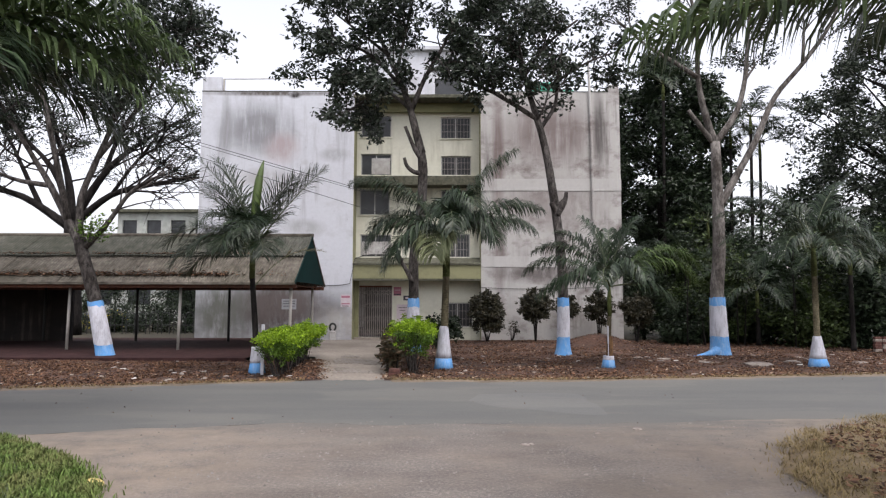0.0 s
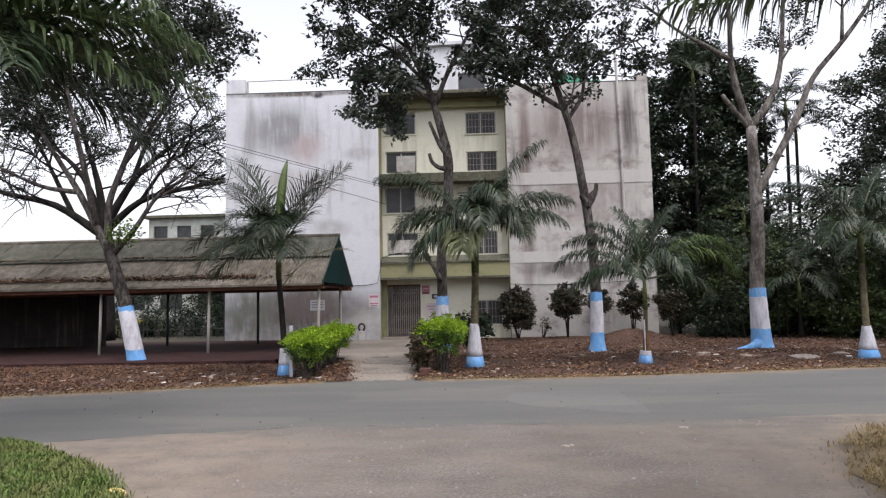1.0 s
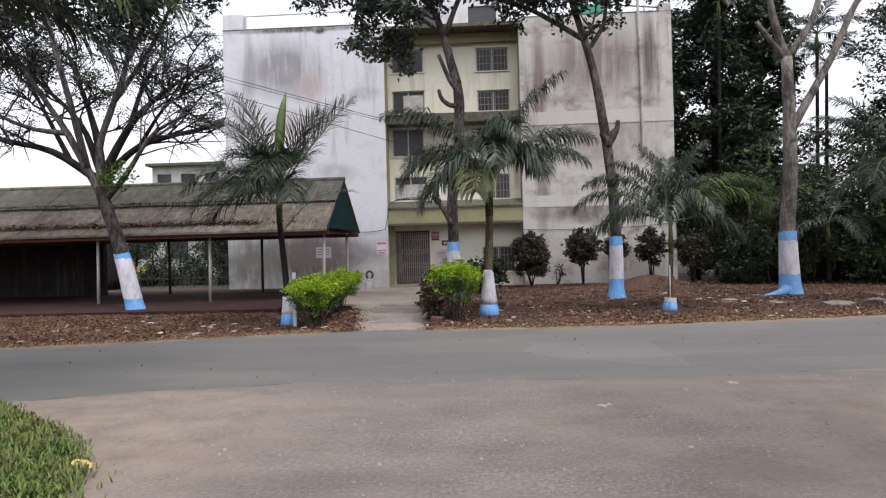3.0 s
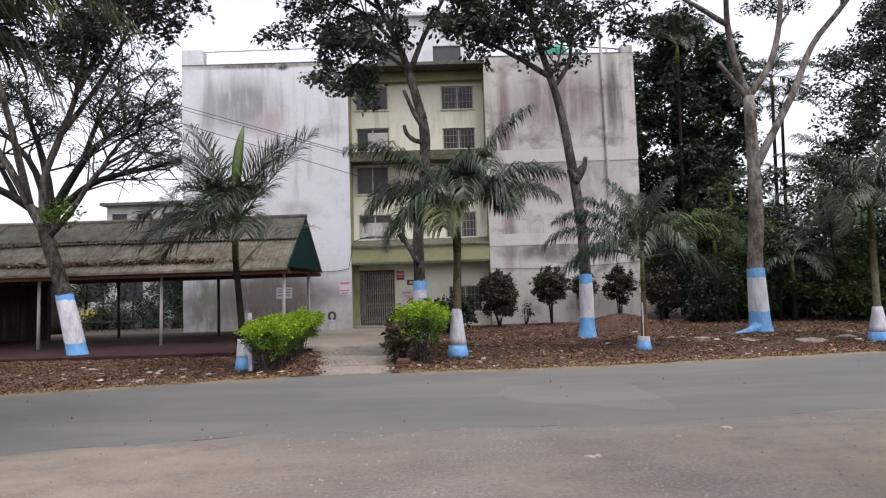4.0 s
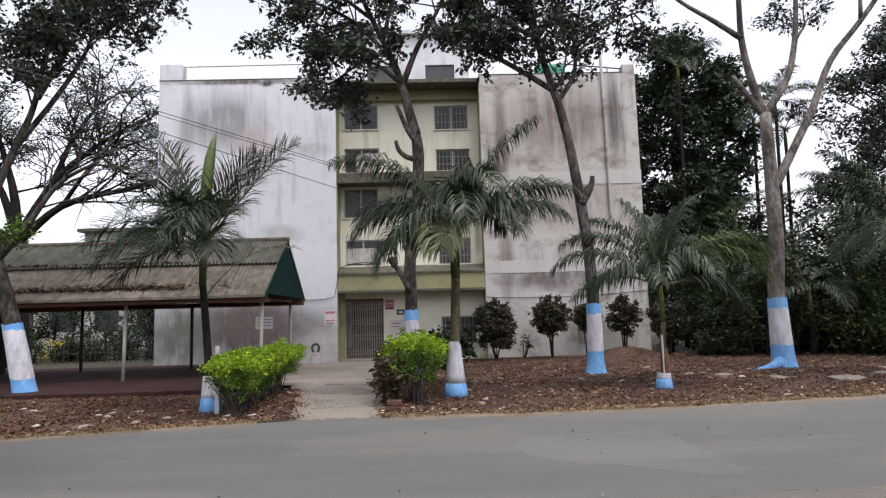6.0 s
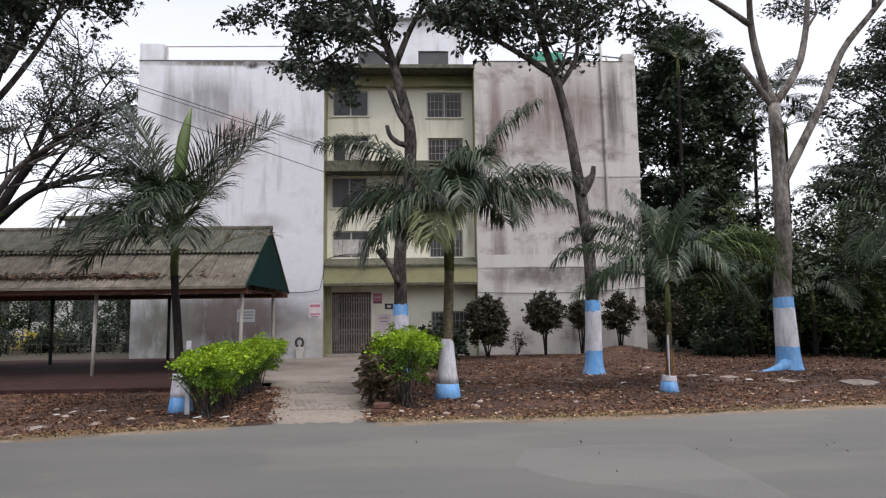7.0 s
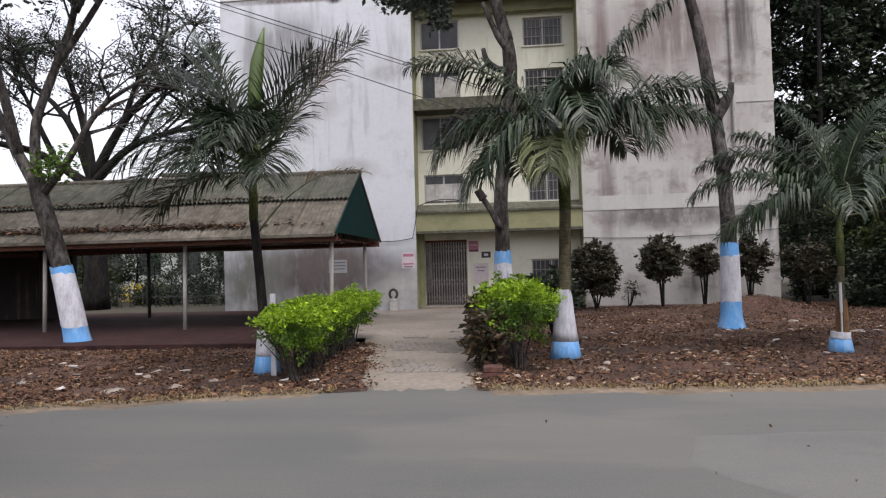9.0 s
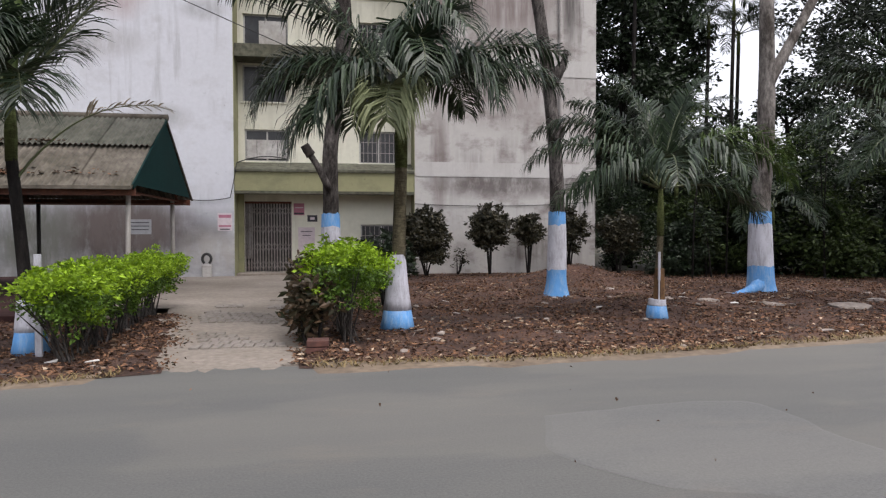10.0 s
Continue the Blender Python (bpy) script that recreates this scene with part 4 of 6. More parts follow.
cable([(-6.9, YF - 0.04, 2.25), (-5.7, YF - 0.04, 2.3)], 0.012, 0.06, "black cable at the wall corner")
cable([(-5.5, YF - 0.06, 3.3), (-4.1, YF - 0.06, 3.42)], 0.015, -0.12, "black cable over the canopy")


# ---- the open shed ----
SX, SE = -6.35, -41.0
YE0, YE1, YRID, ZE, ZR = 19.6, 24.4, 22.0, 2.2, 3.75
shed = thing("shed", "long open parking shed with weathered corrugated roof", "shed", (-10, 20, 0))


def sp(name, geo, mat, label="", parent=None, smooth=False, kind=""):
    if isinstance(geo, Geo):
        geo.v = [(x + 10, y - 20, z) for x, y, z in geo.v]
    return part(name, geo, mat, parent or shed, label, smooth, kind)


def corrugated(w, y0, z0, y1, z1, pitch=0.1, amp=0.021):
    """A sheet with waves across x, from the lower edge to the upper one."""
    n = int(w / pitch * 6)
    g = Geo()
    for j in range(2):
        for i in range(n + 1):
            x = -w * i / n
            g.v.append((x, (y0, y1)[j], (z0, z1)[j] + amp * math.sin(2 * math.pi * x / pitch)))
    for i in range(n):
        g.f.append((i, n + 1 + i, n + 2 + i, i + 1))
    return g


YM, ZM = (YE0 + YRID) / 2, (ZE + ZR) / 2
for k in range(33):
    x = SX - 1.022 * k
    low = mesh_of("roof_sheet", corrugated(1.06, -0.12, ZE - 0.08, YM - YE0 + 0.1, ZM + 0.07), M_SHEET, True)
    upp = mesh_of("roof_sheet", corrugated(1.06, YM - YE0 - 0.06, ZM + 0.03, YRID - YE0 + 0.05, ZR + 0.05), M_SHEETMOSS, True)
    bck = mesh_of("roof_sheet", corrugated(1.06, YE1 - YE0 + 0.1, ZE - 0.08, YRID - YE0 - 0.03, ZR + 0.045), M_SHEET, True)
    for m, dz in ((low, 0.0), (upp, 0.03), (bck, 0.0)):
        o = sp("roof_sheet", m, None)
        o.matrix_basis = pose(x + 10, YE0 - 20, dz + 0.012 * (k % 2) + random.Random(k).uniform(-0.004, 0.004))
sp("ridge_cap", Geo().tube([(SX + 0.02, YRID, ZR + 0.06), (SE, YRID, ZR + 0.06)], 0.07, 8), M_SHEET, "cement ridge cap", None, True)
sp("gable", Geo().poly([(SX - 0.03, YE0 + 0.15, ZE - 0.02), (SX - 0.03, YE1 - 0.15, ZE - 0.02), (SX - 0.03, YRID, ZR - 0.06), (SX - 0.06, YE0 + 0.15, ZE - 0.02), (SX - 0.06, YE1 - 0.15, ZE - 0.02), (SX - 0.06, YRID, ZR - 0.06)],
                        [(0, 1, 2), (5, 4, 3), (0, 2, 5, 3), (1, 4, 5, 2), (0, 3, 4, 1)]), M_TEAL, "dark green gable sheet")
sp("verge_board", Geo().poly([(SX + 0.01, YE0 - 0.05, ZE - 0.12), (SX + 0.01, YRID, ZR - 0.04), (SX + 0.01, YRID, ZR + 0.05), (SX + 0.01, YE0 - 0.1, ZE - 0.03),
                              (SX - 0.02, YE0 - 0.05, ZE - 0.12), (SX - 0.02, YRID, ZR - 0.04), (SX - 0.02, YRID, ZR + 0.05), (SX - 0.02, YE0 - 0.1, ZE - 0.03)],
                             [(0, 1, 2, 3), (7, 6, 5, 4), (0, 4, 5, 1), (3, 2, 6, 7)]), M_TEAL)
sp("fascia", Geo().box(SE, SX - 0.02, YE0 - 0.155, YE0 - 0.13, ZE - 0.125, ZE - 0.055, 0.004), M_SHEET, "pale cement fascia along the eave")
sp("eave_beam", Geo().box(SE, SX, YE0 + 0.02, YE0 + 0.08, 1.98, 2.12), M_RUST, "red oxide eave beam")
sp("eave_beam", Geo().box(SE, SX, YE1 - 0.3, YE1 - 0.22, 1.98, 2.12), M_RUST)
for yy in (YE0 + 0.45, YE0 + 0.85, YM, YM + 0.4, YM + 0.8, 2 * YRID - YM, 2 * YRID - YM + 0.4, YE1 - 0.85):
    zz = ZE + (ZR - ZE) * (1 - abs(yy - YRID) / (YRID - YE0)) - 0.03
    sp("purlin", Geo().box(SE, SX - 0.07, yy - 0.03, yy + 0.03, zz - 0.1, zz - 0.02), M_RUST, "red oxide purlin")
for yy in (YE0 + 0.12, YE1 - 0.6):
    sp("soffit_board", Geo().box(-12.0, SX - 0.07, yy, yy + 0.5, 2.0, 2.025), M_RUST, "red oxide soffit board under the eave")
for k in range(11):
    x = -6.62 - 3.4 * k
    sp("post", Geo().tube([(x, 20.05, 0.08), (x + 0.03, 20.05, 2.05)], 0.045, 8), M_POLE, "pale steel post", None, True)
    xb = x + 0.2 if k else -6.75
    sp("post", Geo().tube([(xb, 24.05, 0.08), (xb, 24.05, 2.1)], 0.05, 8), M_BLACKPOLE if k else M_POLE, "dark steel post", None, True)
    sp("rafter", Geo().tube([(x, 20.05, 2.03), (x, 22.0, 3.6), (x, 24.05, 2.03)], 0.03, 6), M_RUST, "red oxide rafter")
    sp("tie", Geo().tube([(x, 20.05, 2.08), (x, 24.05, 2.08)], 0.025, 6), M_RUST)
sheet("shed_floor", 60, 6, lambda u, v: (-41 + u * 33.9, 17.35 + v * 8.95, 0.1), M_PLINTH, "dark red oxide floor under the shed", "floor")
single("shed_kerb", Geo().box(-41, -7.1, 17.25, 17.35, -0.1, 0.103, 0.01), M_PLINTH, "dark red kerb of the shed floor", "kerb", "structure")
# near-black base puts the shade under the roof into the wall's colour
single("wall_under_shed", Geo().box(-41, -15.8, 24.3, 24.5, -0.1, 2.3), plaster("shade-dark streaked wall", (0.018, 0.013, 0.011), (0.16, 0.13, 0.115), (0.006, 0.005, 0.005), 0.8, 0.42), "streaked wall behind the shed, shade in its colour", "wall", "structure")


def roof_litter(rng):
    x = rng.uniform(-20, SX - 0.3)
    band = rng.random()
    if band < 0.6:
        v = 0.07 + abs(rng.gauss(0, 0.05))
        if x > -8.5 and rng.random() < 0.85:
            return None
    else:
        v = 0.52 + abs(rng.gauss(0, 0.02))
        if x > -8.0:
            return None
    return x, YE0 + v * (YRID - YE0), ZE + v * (ZR - ZE) + 0.03 + (0.04 if v > 0.5 else 0)


litter("roof_leaf_litter", 6000, roof_litter, 0.1, M_LITTER, "brown fallen leaves drifted on the shed roof", 8)


# ---- trees ----
def twigs(limbs, rng, count, length, levels, spread=0.9, up=0.25, lo=0.35, r0=0.03):
    """Side branches grown from the given limbs; returns their lines and the tips."""
    lines, tips = [], []
    work = [(l, 0) for l in limbs]
    while work:
        line, lev = work.pop()
        if lev >= levels:
            continue
        for _ in range(count[lev]):
            p, d = along(line, rng.uniform(lo, 1.0))
            q = Vector((rng.gauss(0, 1), rng.gauss(0, 1), rng.gauss(0, 0.7))).normalized()
            d = (d * 0.7 + q * spread + Vector((0, 0, up))).normalized()
            ln = length[lev] * rng.uniform(0.6, 1.25)
            pts = [p]
            for k in range(3):
                d = (d + Vector((rng.gauss(0, 0.25), rng.gauss(0, 0.25), rng.gauss(0, 0.2)))).normalized()
                pts.append(pts[-1] + d * ln / 3)
            r = r0 * 0.55 ** lev
            lines.append((pts, [r, r * 0.8, r * 0.6, r * 0.3]))
            tips.append(pts[-1])
            tips.append(pts[2])
            work.append((pts, lev + 1))
    return lines, tips


def painted(t, base_line, bands, extra=0.013, n=18):
    """Lime-paint bands round a trunk: (from, to, paint) in metres above the ground, each its own part with brushed, uneven rims."""
    pts, rad = base_line

    def at(z):
        for (a, b), (ra, rb) in zip(zip(pts, pts[1:]), zip(rad, rad[1:])):
            if a[2] <= z <= b[2]:
                k = (z - a[2]) / max(1e-6, b[2] - a[2])
                return Vector(a).lerp(Vector(b), k), ra + (rb - ra) * k
        return Vector(pts[0]), rad[0]
    seed = pts[-1][0] * 7.3 + pts[-1][2]
    lean = math.hypot(pts[-1][0] - pts[0][0], pts[-1][1] - pts[0][1]) / (pts[-1][2] - pts[0][2])
    extra += 0.045 * lean
    for i, (z0, z1, m) in enumerate(bands):
        rows = 7
        g = Geo()
        for j in range(rows):
            for k in range(n):
                a = 2 * math.pi * k / n
                rim = lambda q: 0.05 * noise.noise(Vector((math.cos(a) * 2.2, math.sin(a) * 2.2, seed + 9 * q))) + 0.03 * noise.noise(Vector((math.cos(a) * 6, math.sin(a) * 6, seed + 5 * q)))
                lo, hi = z0 + (rim(i) if i else 0.0), z1 + rim(i + 1)
                z = lo + (hi - lo) * j / (rows - 1)
                c, r = at(z)
                bulge = 1.02 + 0.03 * noise.noise(Vector((math.cos(a) * 1.5, math.sin(a) * 1.5, seed + z * 1.3)))
                r = r * bulge + extra + 0.003 * (i % 2)
                g.v.append((c.x + math.cos(a) * r, c.y + math.sin(a) * r, z))
        for j in range(rows - 1):
            for k in range(n):
                g.f.append((j * n + k, j * n + (k + 1) % n, (j + 1) * n + (k + 1) % n, (j + 1) * n + k))
        part("paint_band", g, m, t, "blue lime-paint band" if m == M_PBLUE else "white lime-paint band", True)


def tree(label, base, trunk, limbs, grow, leaf, seed, bands=(), mat=None, name="tree", leaf_from=0.0, roots=()):
    """A tapered trunk, hand-set limbs, grown twigs and a crown of many separate leaves."""
    mat = mat or M_BARK
    rng = random.Random(seed)
    bx, by, bz = base
    loc = lambda p: (p[0] - bx, p[1] - by, p[2] - bz)
    t = thing(name, label, "tree", base)
    tp, tr = [loc(p) for p in trunk[0]], trunk[1]
    line = smooth_line(tp, 4)
    rad = []
    for i in range(len(line)):
        k = i / 4
        a = min(int(k), len(tr) - 2)
        rad.append(tr[a] + (tr[a + 1] - tr[a]) * (k - a))
    g = Geo().tube(line, rad, 14, True, 0.035, rng)
    part("trunk", g, mat, t, "", True)
    if bands:
        painted(t, ([tuple(p) for p in line], rad), bands)
    hand = []
    for pts, ra, rb, *bare in limbs:
        l = smooth_line([loc(p) for p in pts], 4)
        if not bare:
            hand.append(l)
        part("limb", Geo().tube(l, [ra + (rb - ra) * i / (len(l) - 1) for i in range(len(l))], 9, True, 0.06, rng), mat, t, "", True)
    count, length, levels, spread, up, lo, r0 = grow
    lines, tips = twigs(hand, rng, count, length, levels, spread, up, lo, r0)
    g = Geo()
    for pts, rr in lines:
        g.tube(pts, rr, 5, False)
    if lines:
        part("twig_spray", g, mat, t, "", True, "stuff")
    tips = [p for p in tips if p.z > leaf_from]
    for r in roots:
        part("root", Geo().tube(smooth_line([loc(p) for p in r], 3), [0.2, 0.16, 0.125, 0.1, 0.075, 0.055, 0.035][: 3 * (len(r) - 1) + 1], 9, True, 0.08, rng), M_PBLUE, t, "blue-painted surface root", True)
    if leaf and tips:
        radius, per, size, flat, aspect, droop, lm = leaf
        rads = [radius * rng.uniform(0.5, 1.3) for _ in tips]
        part("crown", leaf_mesh([tuple(p) for p in tips], rads, per, size, seed, flat, aspect, droop), lm, t, "uneven leafy crown", False, "stuff")
    return t


BWB = [(-0.13, 0.46, M_PBLUE), (0.46, 1.36, M_PWHITE), (1.36, 1.62, M_PBLUE)]
# tall forked tree at the east end
tree("tall forked grey tree with blue and white painted trunk", (6.42, 19.69, 0.1),
     ([(6.42, 19.69, -0.1), (6.4, 19.69, 0.35), (6.37, 19.69, 1.9), (6.47, 19.7, 2.98), (6.5, 19.7, 4.5), (6.47, 19.7, 6.5)], [0.33, 0.25, 0.2, 0.187, 0.17, 0.14]),
     [([(6.52, 19.7, 4.45), (7.01, 19.75, 5.27), (7.79, 19.8, 6.6), (8.43, 19.85, 7.94), (9.47, 19.9, 9.16), (10.3, 19.9, 10.3), (10.9, 20, 11.6)], 0.125, 0.04),
      ([(6.47, 19.7, 6.4), (6.15, 19.65, 7.44), (5.96, 19.6, 8.53), (5.97, 19.6, 10.11), (5.7, 19.6, 11.6)], 0.115, 0.04),
      ([(6.5, 19.7, 6.5), (7.19, 19.8, 7.45), (7.56, 19.9, 8.56), (7.71, 19.9, 10.0), (7.9, 20, 11.4)], 0.105, 0.04),
      ([(6.4, 19.7, 6.5), (6.0, 19.6, 6.95), (5.6, 19.5, 7.43)], 0.085, 0.06, 0),
      ([(5.96, 19.6, 8.5), (5.26, 19.5, 8.91), (4.33, 19.4, 9.44), (3.4, 19.3, 10.2)], 0.08, 0.03),
      ([(7.6, 19.9, 8.6), (7.9, 19.9, 9.0)], 0.05, 0.02), ([(9.4, 19.9, 9.1), (9.5, 19.9, 10.4)], 0.06, 0.03)],
     ((4, 3), (1.1, 0.6), 2, 0.9, 0.3, 0.72, 0.025), (0.32, 26, 0.13, 0.8, 0.42, 0.2, M_LEAF), 41, BWB,
     roots=([(6.35, 19.6, 0.16), (5.98, 19.47, 0.03), (5.45, 19.3, -0.03)],))
# slim tree with a knob
tree("slim leaning tree with blue and white painted trunk", (1.65, 19.45, 0.08),
     ([(1.65, 19.46, -0.1), (1.66, 19.46, 0.3), (1.68, 19.5, 1.68), (1.63, 19.5, 3.0), (1.45, 19.5, 4.62), (1.19, 19.5, 6.25), (0.91, 19.5, 7.3), (0.57, 19.5, 8.5), (0.36, 19.5, 9.6)],
      [0.3, 0.18, 0.152, 0.138, 0.128, 0.112, 0.095, 0.07, 0.045]),
     [([(0.95, 19.5, 7.15), (0.1, 19.4, 7.66), (-0.63, 19.3, 8.03), (-1.51, 19.2, 8.31), (-2.1, 19.1, 8.9)], 0.08, 0.03),
      ([(1.05, 19.5, 6.85), (1.52, 19.6, 7.61), (1.61, 19.6, 8.5), (1.8, 19.6, 9.6)], 0.07, 0.03),
      ([(1.5, 19.45, 4.2), (1.62, 19.38, 4.42), (1.72, 19.33, 4.6)], 0.13, 0.1, 0), ([(1.55, 19.42, 4.45), (1.74, 19.34, 4.62), (1.78, 19.3, 4.86)], 0.1, 0.055, 0), ([(1.5, 19.4, 4.3), (1.38, 19.33, 4.44), (1.33, 19.3, 4.54)], 0.1, 0.07, 0), ([(1.6, 19.42, 3.15), (1.66, 19.34, 3.28), (1.68, 19.3, 3.4)], 0.14, 0.1, 0),
      ([(0.57, 19.5, 8.5), (1.3, 19.4, 9.5), (2.2, 19.3, 10.2)], 0.07, 0.03),
      ([(0.4, 19.5, 9.4), (-0.3, 19.6, 10.4), (-0.8, 19.8, 11.4)], 0.06, 0.02),
      ([(0.8, 19.5, 7.7), (0.5, 19.0, 8.6), (0.2, 18.4, 9.4)], 0.06, 0.02),
      ([(1.6, 19.6, 8.4), (2.6, 19.6, 9.0), (3.4, 19.6, 9.3)], 0.05, 0.02), ([(0.5, 19.5, 8.6), (-0.6, 19.4, 9.2), (-1.4, 19.4, 10.2)], 0.06, 0.02),
      ([(0.95, 19.45, 7.1), (1.15, 19.2, 7.5), (1.25, 19.1, 7.95)], 0.04, 0.015)],
     ((6, 4), (1.2, 0.6), 2, 0.9, 0.15, 0.35, 0.025), (0.3, 17, 0.165, 0.9, 0.5, 0.3, M_LEAF), 42, BWB, M_MIDBARK)
# tree before the stair recess
tree("tall tree with cut stubs and blue and white painted trunk", (-2.83, 20.3, 0.05),
     ([(-2.83, 20.3, -0.1), (-2.83, 20.3, 0.4), (-2.83, 20.3, 1.95), (-2.82, 20.2, 3.1), (-2.62, 20.1, 4.3), (-2.55, 20.0, 5.62), (-2.63, 20.0, 6.4)], [0.27, 0.19, 0.16, 0.15, 0.148, 0.15, 0.13]),
     [([(-2.6, 20, 6.2), (-2.8, 20, 7.0), (-3.0, 20, 7.75), (-3.28, 20, 8.5), (-3.72, 20, 9.45), (-4.2, 20, 10.6)], 0.14, 0.05),
      ([(-2.86, 20.1, 2.15), (-3.05, 20.0, 2.55), (-3.27, 19.95, 2.9)], 0.075, 0.06, 0), ([(-3.2, 19.96, 2.8), (-3.28, 19.94, 2.92), (-3.33, 19.93, 3.0)], 0.1, 0.085, 0),
      ([(-2.55, 20, 5.95), (-2.8, 19.9, 6.3), (-3.1, 19.8, 7.0)], 0.09, 0.05, 0),
      ([(-2.55, 20, 5.55), (-2.85, 19.9, 5.6), (-3.05, 19.85, 5.78), (-3.12, 19.85, 6.02)], 0.08, 0.05, 0),
      ([(-2.95, 20, 7.6), (-3.6, 19.9, 8.1), (-4.3, 19.8, 8.3), (-4.8, 19.7, 8.0)], 0.06, 0.02),
      ([(-2.95, 20, 7.5), (-2.5, 20, 8.6), (-1.9, 20, 9.7), (-1.4, 20, 10.8)], 0.09, 0.03),
      ([(-3.2, 20, 8.3), (-4.2, 19.9, 9.3), (-5.4, 19.8, 9.9)], 0.07, 0.03),
      ([(-3.4, 20, 8.8), (-3.1, 19.6, 9.9), (-2.8, 19.2, 11.0)], 0.06, 0.03),
      ([(-2.4, 20, 8.8), (-1.6, 19.6, 9.0), (-0.9, 19.4, 8.7)], 0.05, 0.02),
      ([(-3.7, 20, 9.4), (-4.7, 20, 10.2), (-5.6, 20, 10.9)], 0.06, 0.02), ([(-4.2, 19.9, 9.3), (-4.9, 19.8, 9.1), (-5.4, 19.7, 9.4)], 0.05, 0.02),
      ([(-1.5, 20, 10.6), (-0.6, 20, 11.2), (0.2, 20, 11.6)], 0.05, 0.02), ([(-3.3, 20, 8.5), (-4.0, 19.6, 8.0), (-4.7, 19.4, 7.4)], 0.05, 0.02), ([(-1.9, 20, 9.7), (-1.2, 19.8, 9.9), (-0.5, 19.6, 9.8)], 0.05, 0.02)],
     ((7, 4), (1.2, 0.6), 2, 0.9, 0.1, 0.35, 0.025), (0.3, 21, 0.165, 0.85, 0.5, 0.35, M_LEAF), 43, BWB, M_MIDBARK)
# leaning spreading tree beside the shed
tree("leaning spreading tree with blue and white painted trunk", (-11.18, 18.08, 0.03),
     ([(-11.14, 18.08, -0.12), (-11.25, 18.1, 0.3), (-11.61, 18.15, 1.7), (-11.98, 18.15, 2.88), (-12.12, 18.15, 3.4)], [0.26, 0.205, 0.175, 0.165, 0.165]),
     [([(-12.05, 18.15, 3.1), (-12.42, 18.1, 3.83), (-12.94, 18.1, 4.79), (-13.46, 18.1, 5.59), (-14.16, 18.1, 6.65), (-14.9, 18.1, 7.8)], 0.12, 0.04),
      ([(-12.1, 18.15, 3.3), (-12.13, 18.2, 4.47), (-11.79, 18.3, 5.6), (-11.44, 18.4, 6.74), (-11.2, 18.5, 8.55), (-10.9, 18.6, 10)], 0.11, 0.035),
      ([(-12.0, 18.15, 3.0), (-11.3, 18.0, 3.67), (-10.55, 17.9, 4.63), (-9.62, 17.8, 5.12)], 0.09, 0.03),
      ([(-12.42, 18.1, 3.83), (-12.65, 17.9, 5.27), (-12.87, 17.7, 6.57), (-13.11, 17.5, 8.05), (-13.3, 17.4, 9.4)], 0.1, 0.035),
      ([(-11.8, 18.3, 5.6), (-10.9, 18.3, 6.8), (-10.3, 18.3, 7.8), (-9.9, 18.3, 8.9)], 0.07, 0.03),
      ([(-12.9, 18.1, 4.8), (-14.0, 18.0, 5.0), (-15.2, 17.8, 5.6)], 0.08, 0.03),
      ([(-11.4, 18.4, 6.8), (-10.7, 18.6, 8.4), (-10.1, 18.7, 10.0)], 0.07, 0.03)],
     ((9, 7), (1.5, 0.8), 2, 0.9, 0.3, 0.4, 0.026), (0.36, 22, 0.15, 0.8, 0.5, 0.3, M_LEAF), 44,
     [(-0.12, 0.36, M_PBLUE), (0.36, 1.4, M_PWHITE), (1.4, 1.55, M_PBLUE)], M_MIDBARK, leaf_from=6.5)
tuft = thing("tuft", "yellow-green leafy tuft growing in the fork of the leaning tree", "leaf tuft", (-11.75, 18.0, 3.15))
part("shoot", Geo().tube([(-0.25, 0.1, -0.2), (0, 0, 0.1), (0.1, 0, 0.5)], [0.03, 0.02, 0.008], 6), M_MIDBARK, tuft)
part("leaf_clump", leaf_mesh([(0.1, 0, 0.3), (0.3, 0, 0.45), (0.0, -0.1, 0.55), (0.35, 0, 0.25), (0.2, 0.1, 0.65), (-0.15, 0, 0.35), (0.5, 0, 0.5)], [0.3] * 7, 60, 0.11, 7, 0.8), M_HEDGE, tuft, "", False, "stuff")
# spreading tree beyond the shed
tree("dark wide-spreading tree beyond the shed", (-20.4, 32.0, -0.05),
     ([(-20.3, 32, -0.1), (-20.3, 32, 2.5), (-20.42, 32, 5.5)], [0.55, 0.42, 0.36]),
     [([(-20.42, 32, 5.3), (-20.76, 32, 7.84), (-21.94, 32, 11.36)], 0.25, 0.07), ([(-20.42, 32, 5.5), (-18.87, 32, 8.02), (-17.12, 31.8, 9.42), (-15, 31.6, 10.6)], 0.22, 0.05),
      ([(-20.42, 32, 5.3), (-18.36, 31.6, 6.78), (-15.87, 31.2, 7.3), (-13.6, 31, 7.6)], 0.2, 0.05), ([(-20.42, 32, 5.4), (-21.3, 31.6, 8.11), (-23.5, 31, 10.5)], 0.2, 0.06),
      ([(-20.5, 32, 5.2), (-23, 32, 6.8), (-26, 32, 7.6), (-28, 32, 9)], 0.22, 0.06), ([(-19, 32, 7.8), (-18.5, 32.5, 10), (-17.5, 33, 12)], 0.14, 0.05),
      ([(-18.4, 31.6, 6.7), (-16.8, 31, 8.4), (-15.5, 30.5, 9)], 0.1, 0.04), ([(-22, 32, 6.2), (-23.6, 32.5, 8.8), (-25, 33, 11)], 0.14, 0.05)],
     ((8, 6), (2.7, 1.4), 2, 0.8, 0.12, 0.35, 0.06), (0.6, 30, 0.12, 0.35, 0.5, 0.0, M_LEAF2), 45, (), M_DARKBARK, leaf_from=7.6)


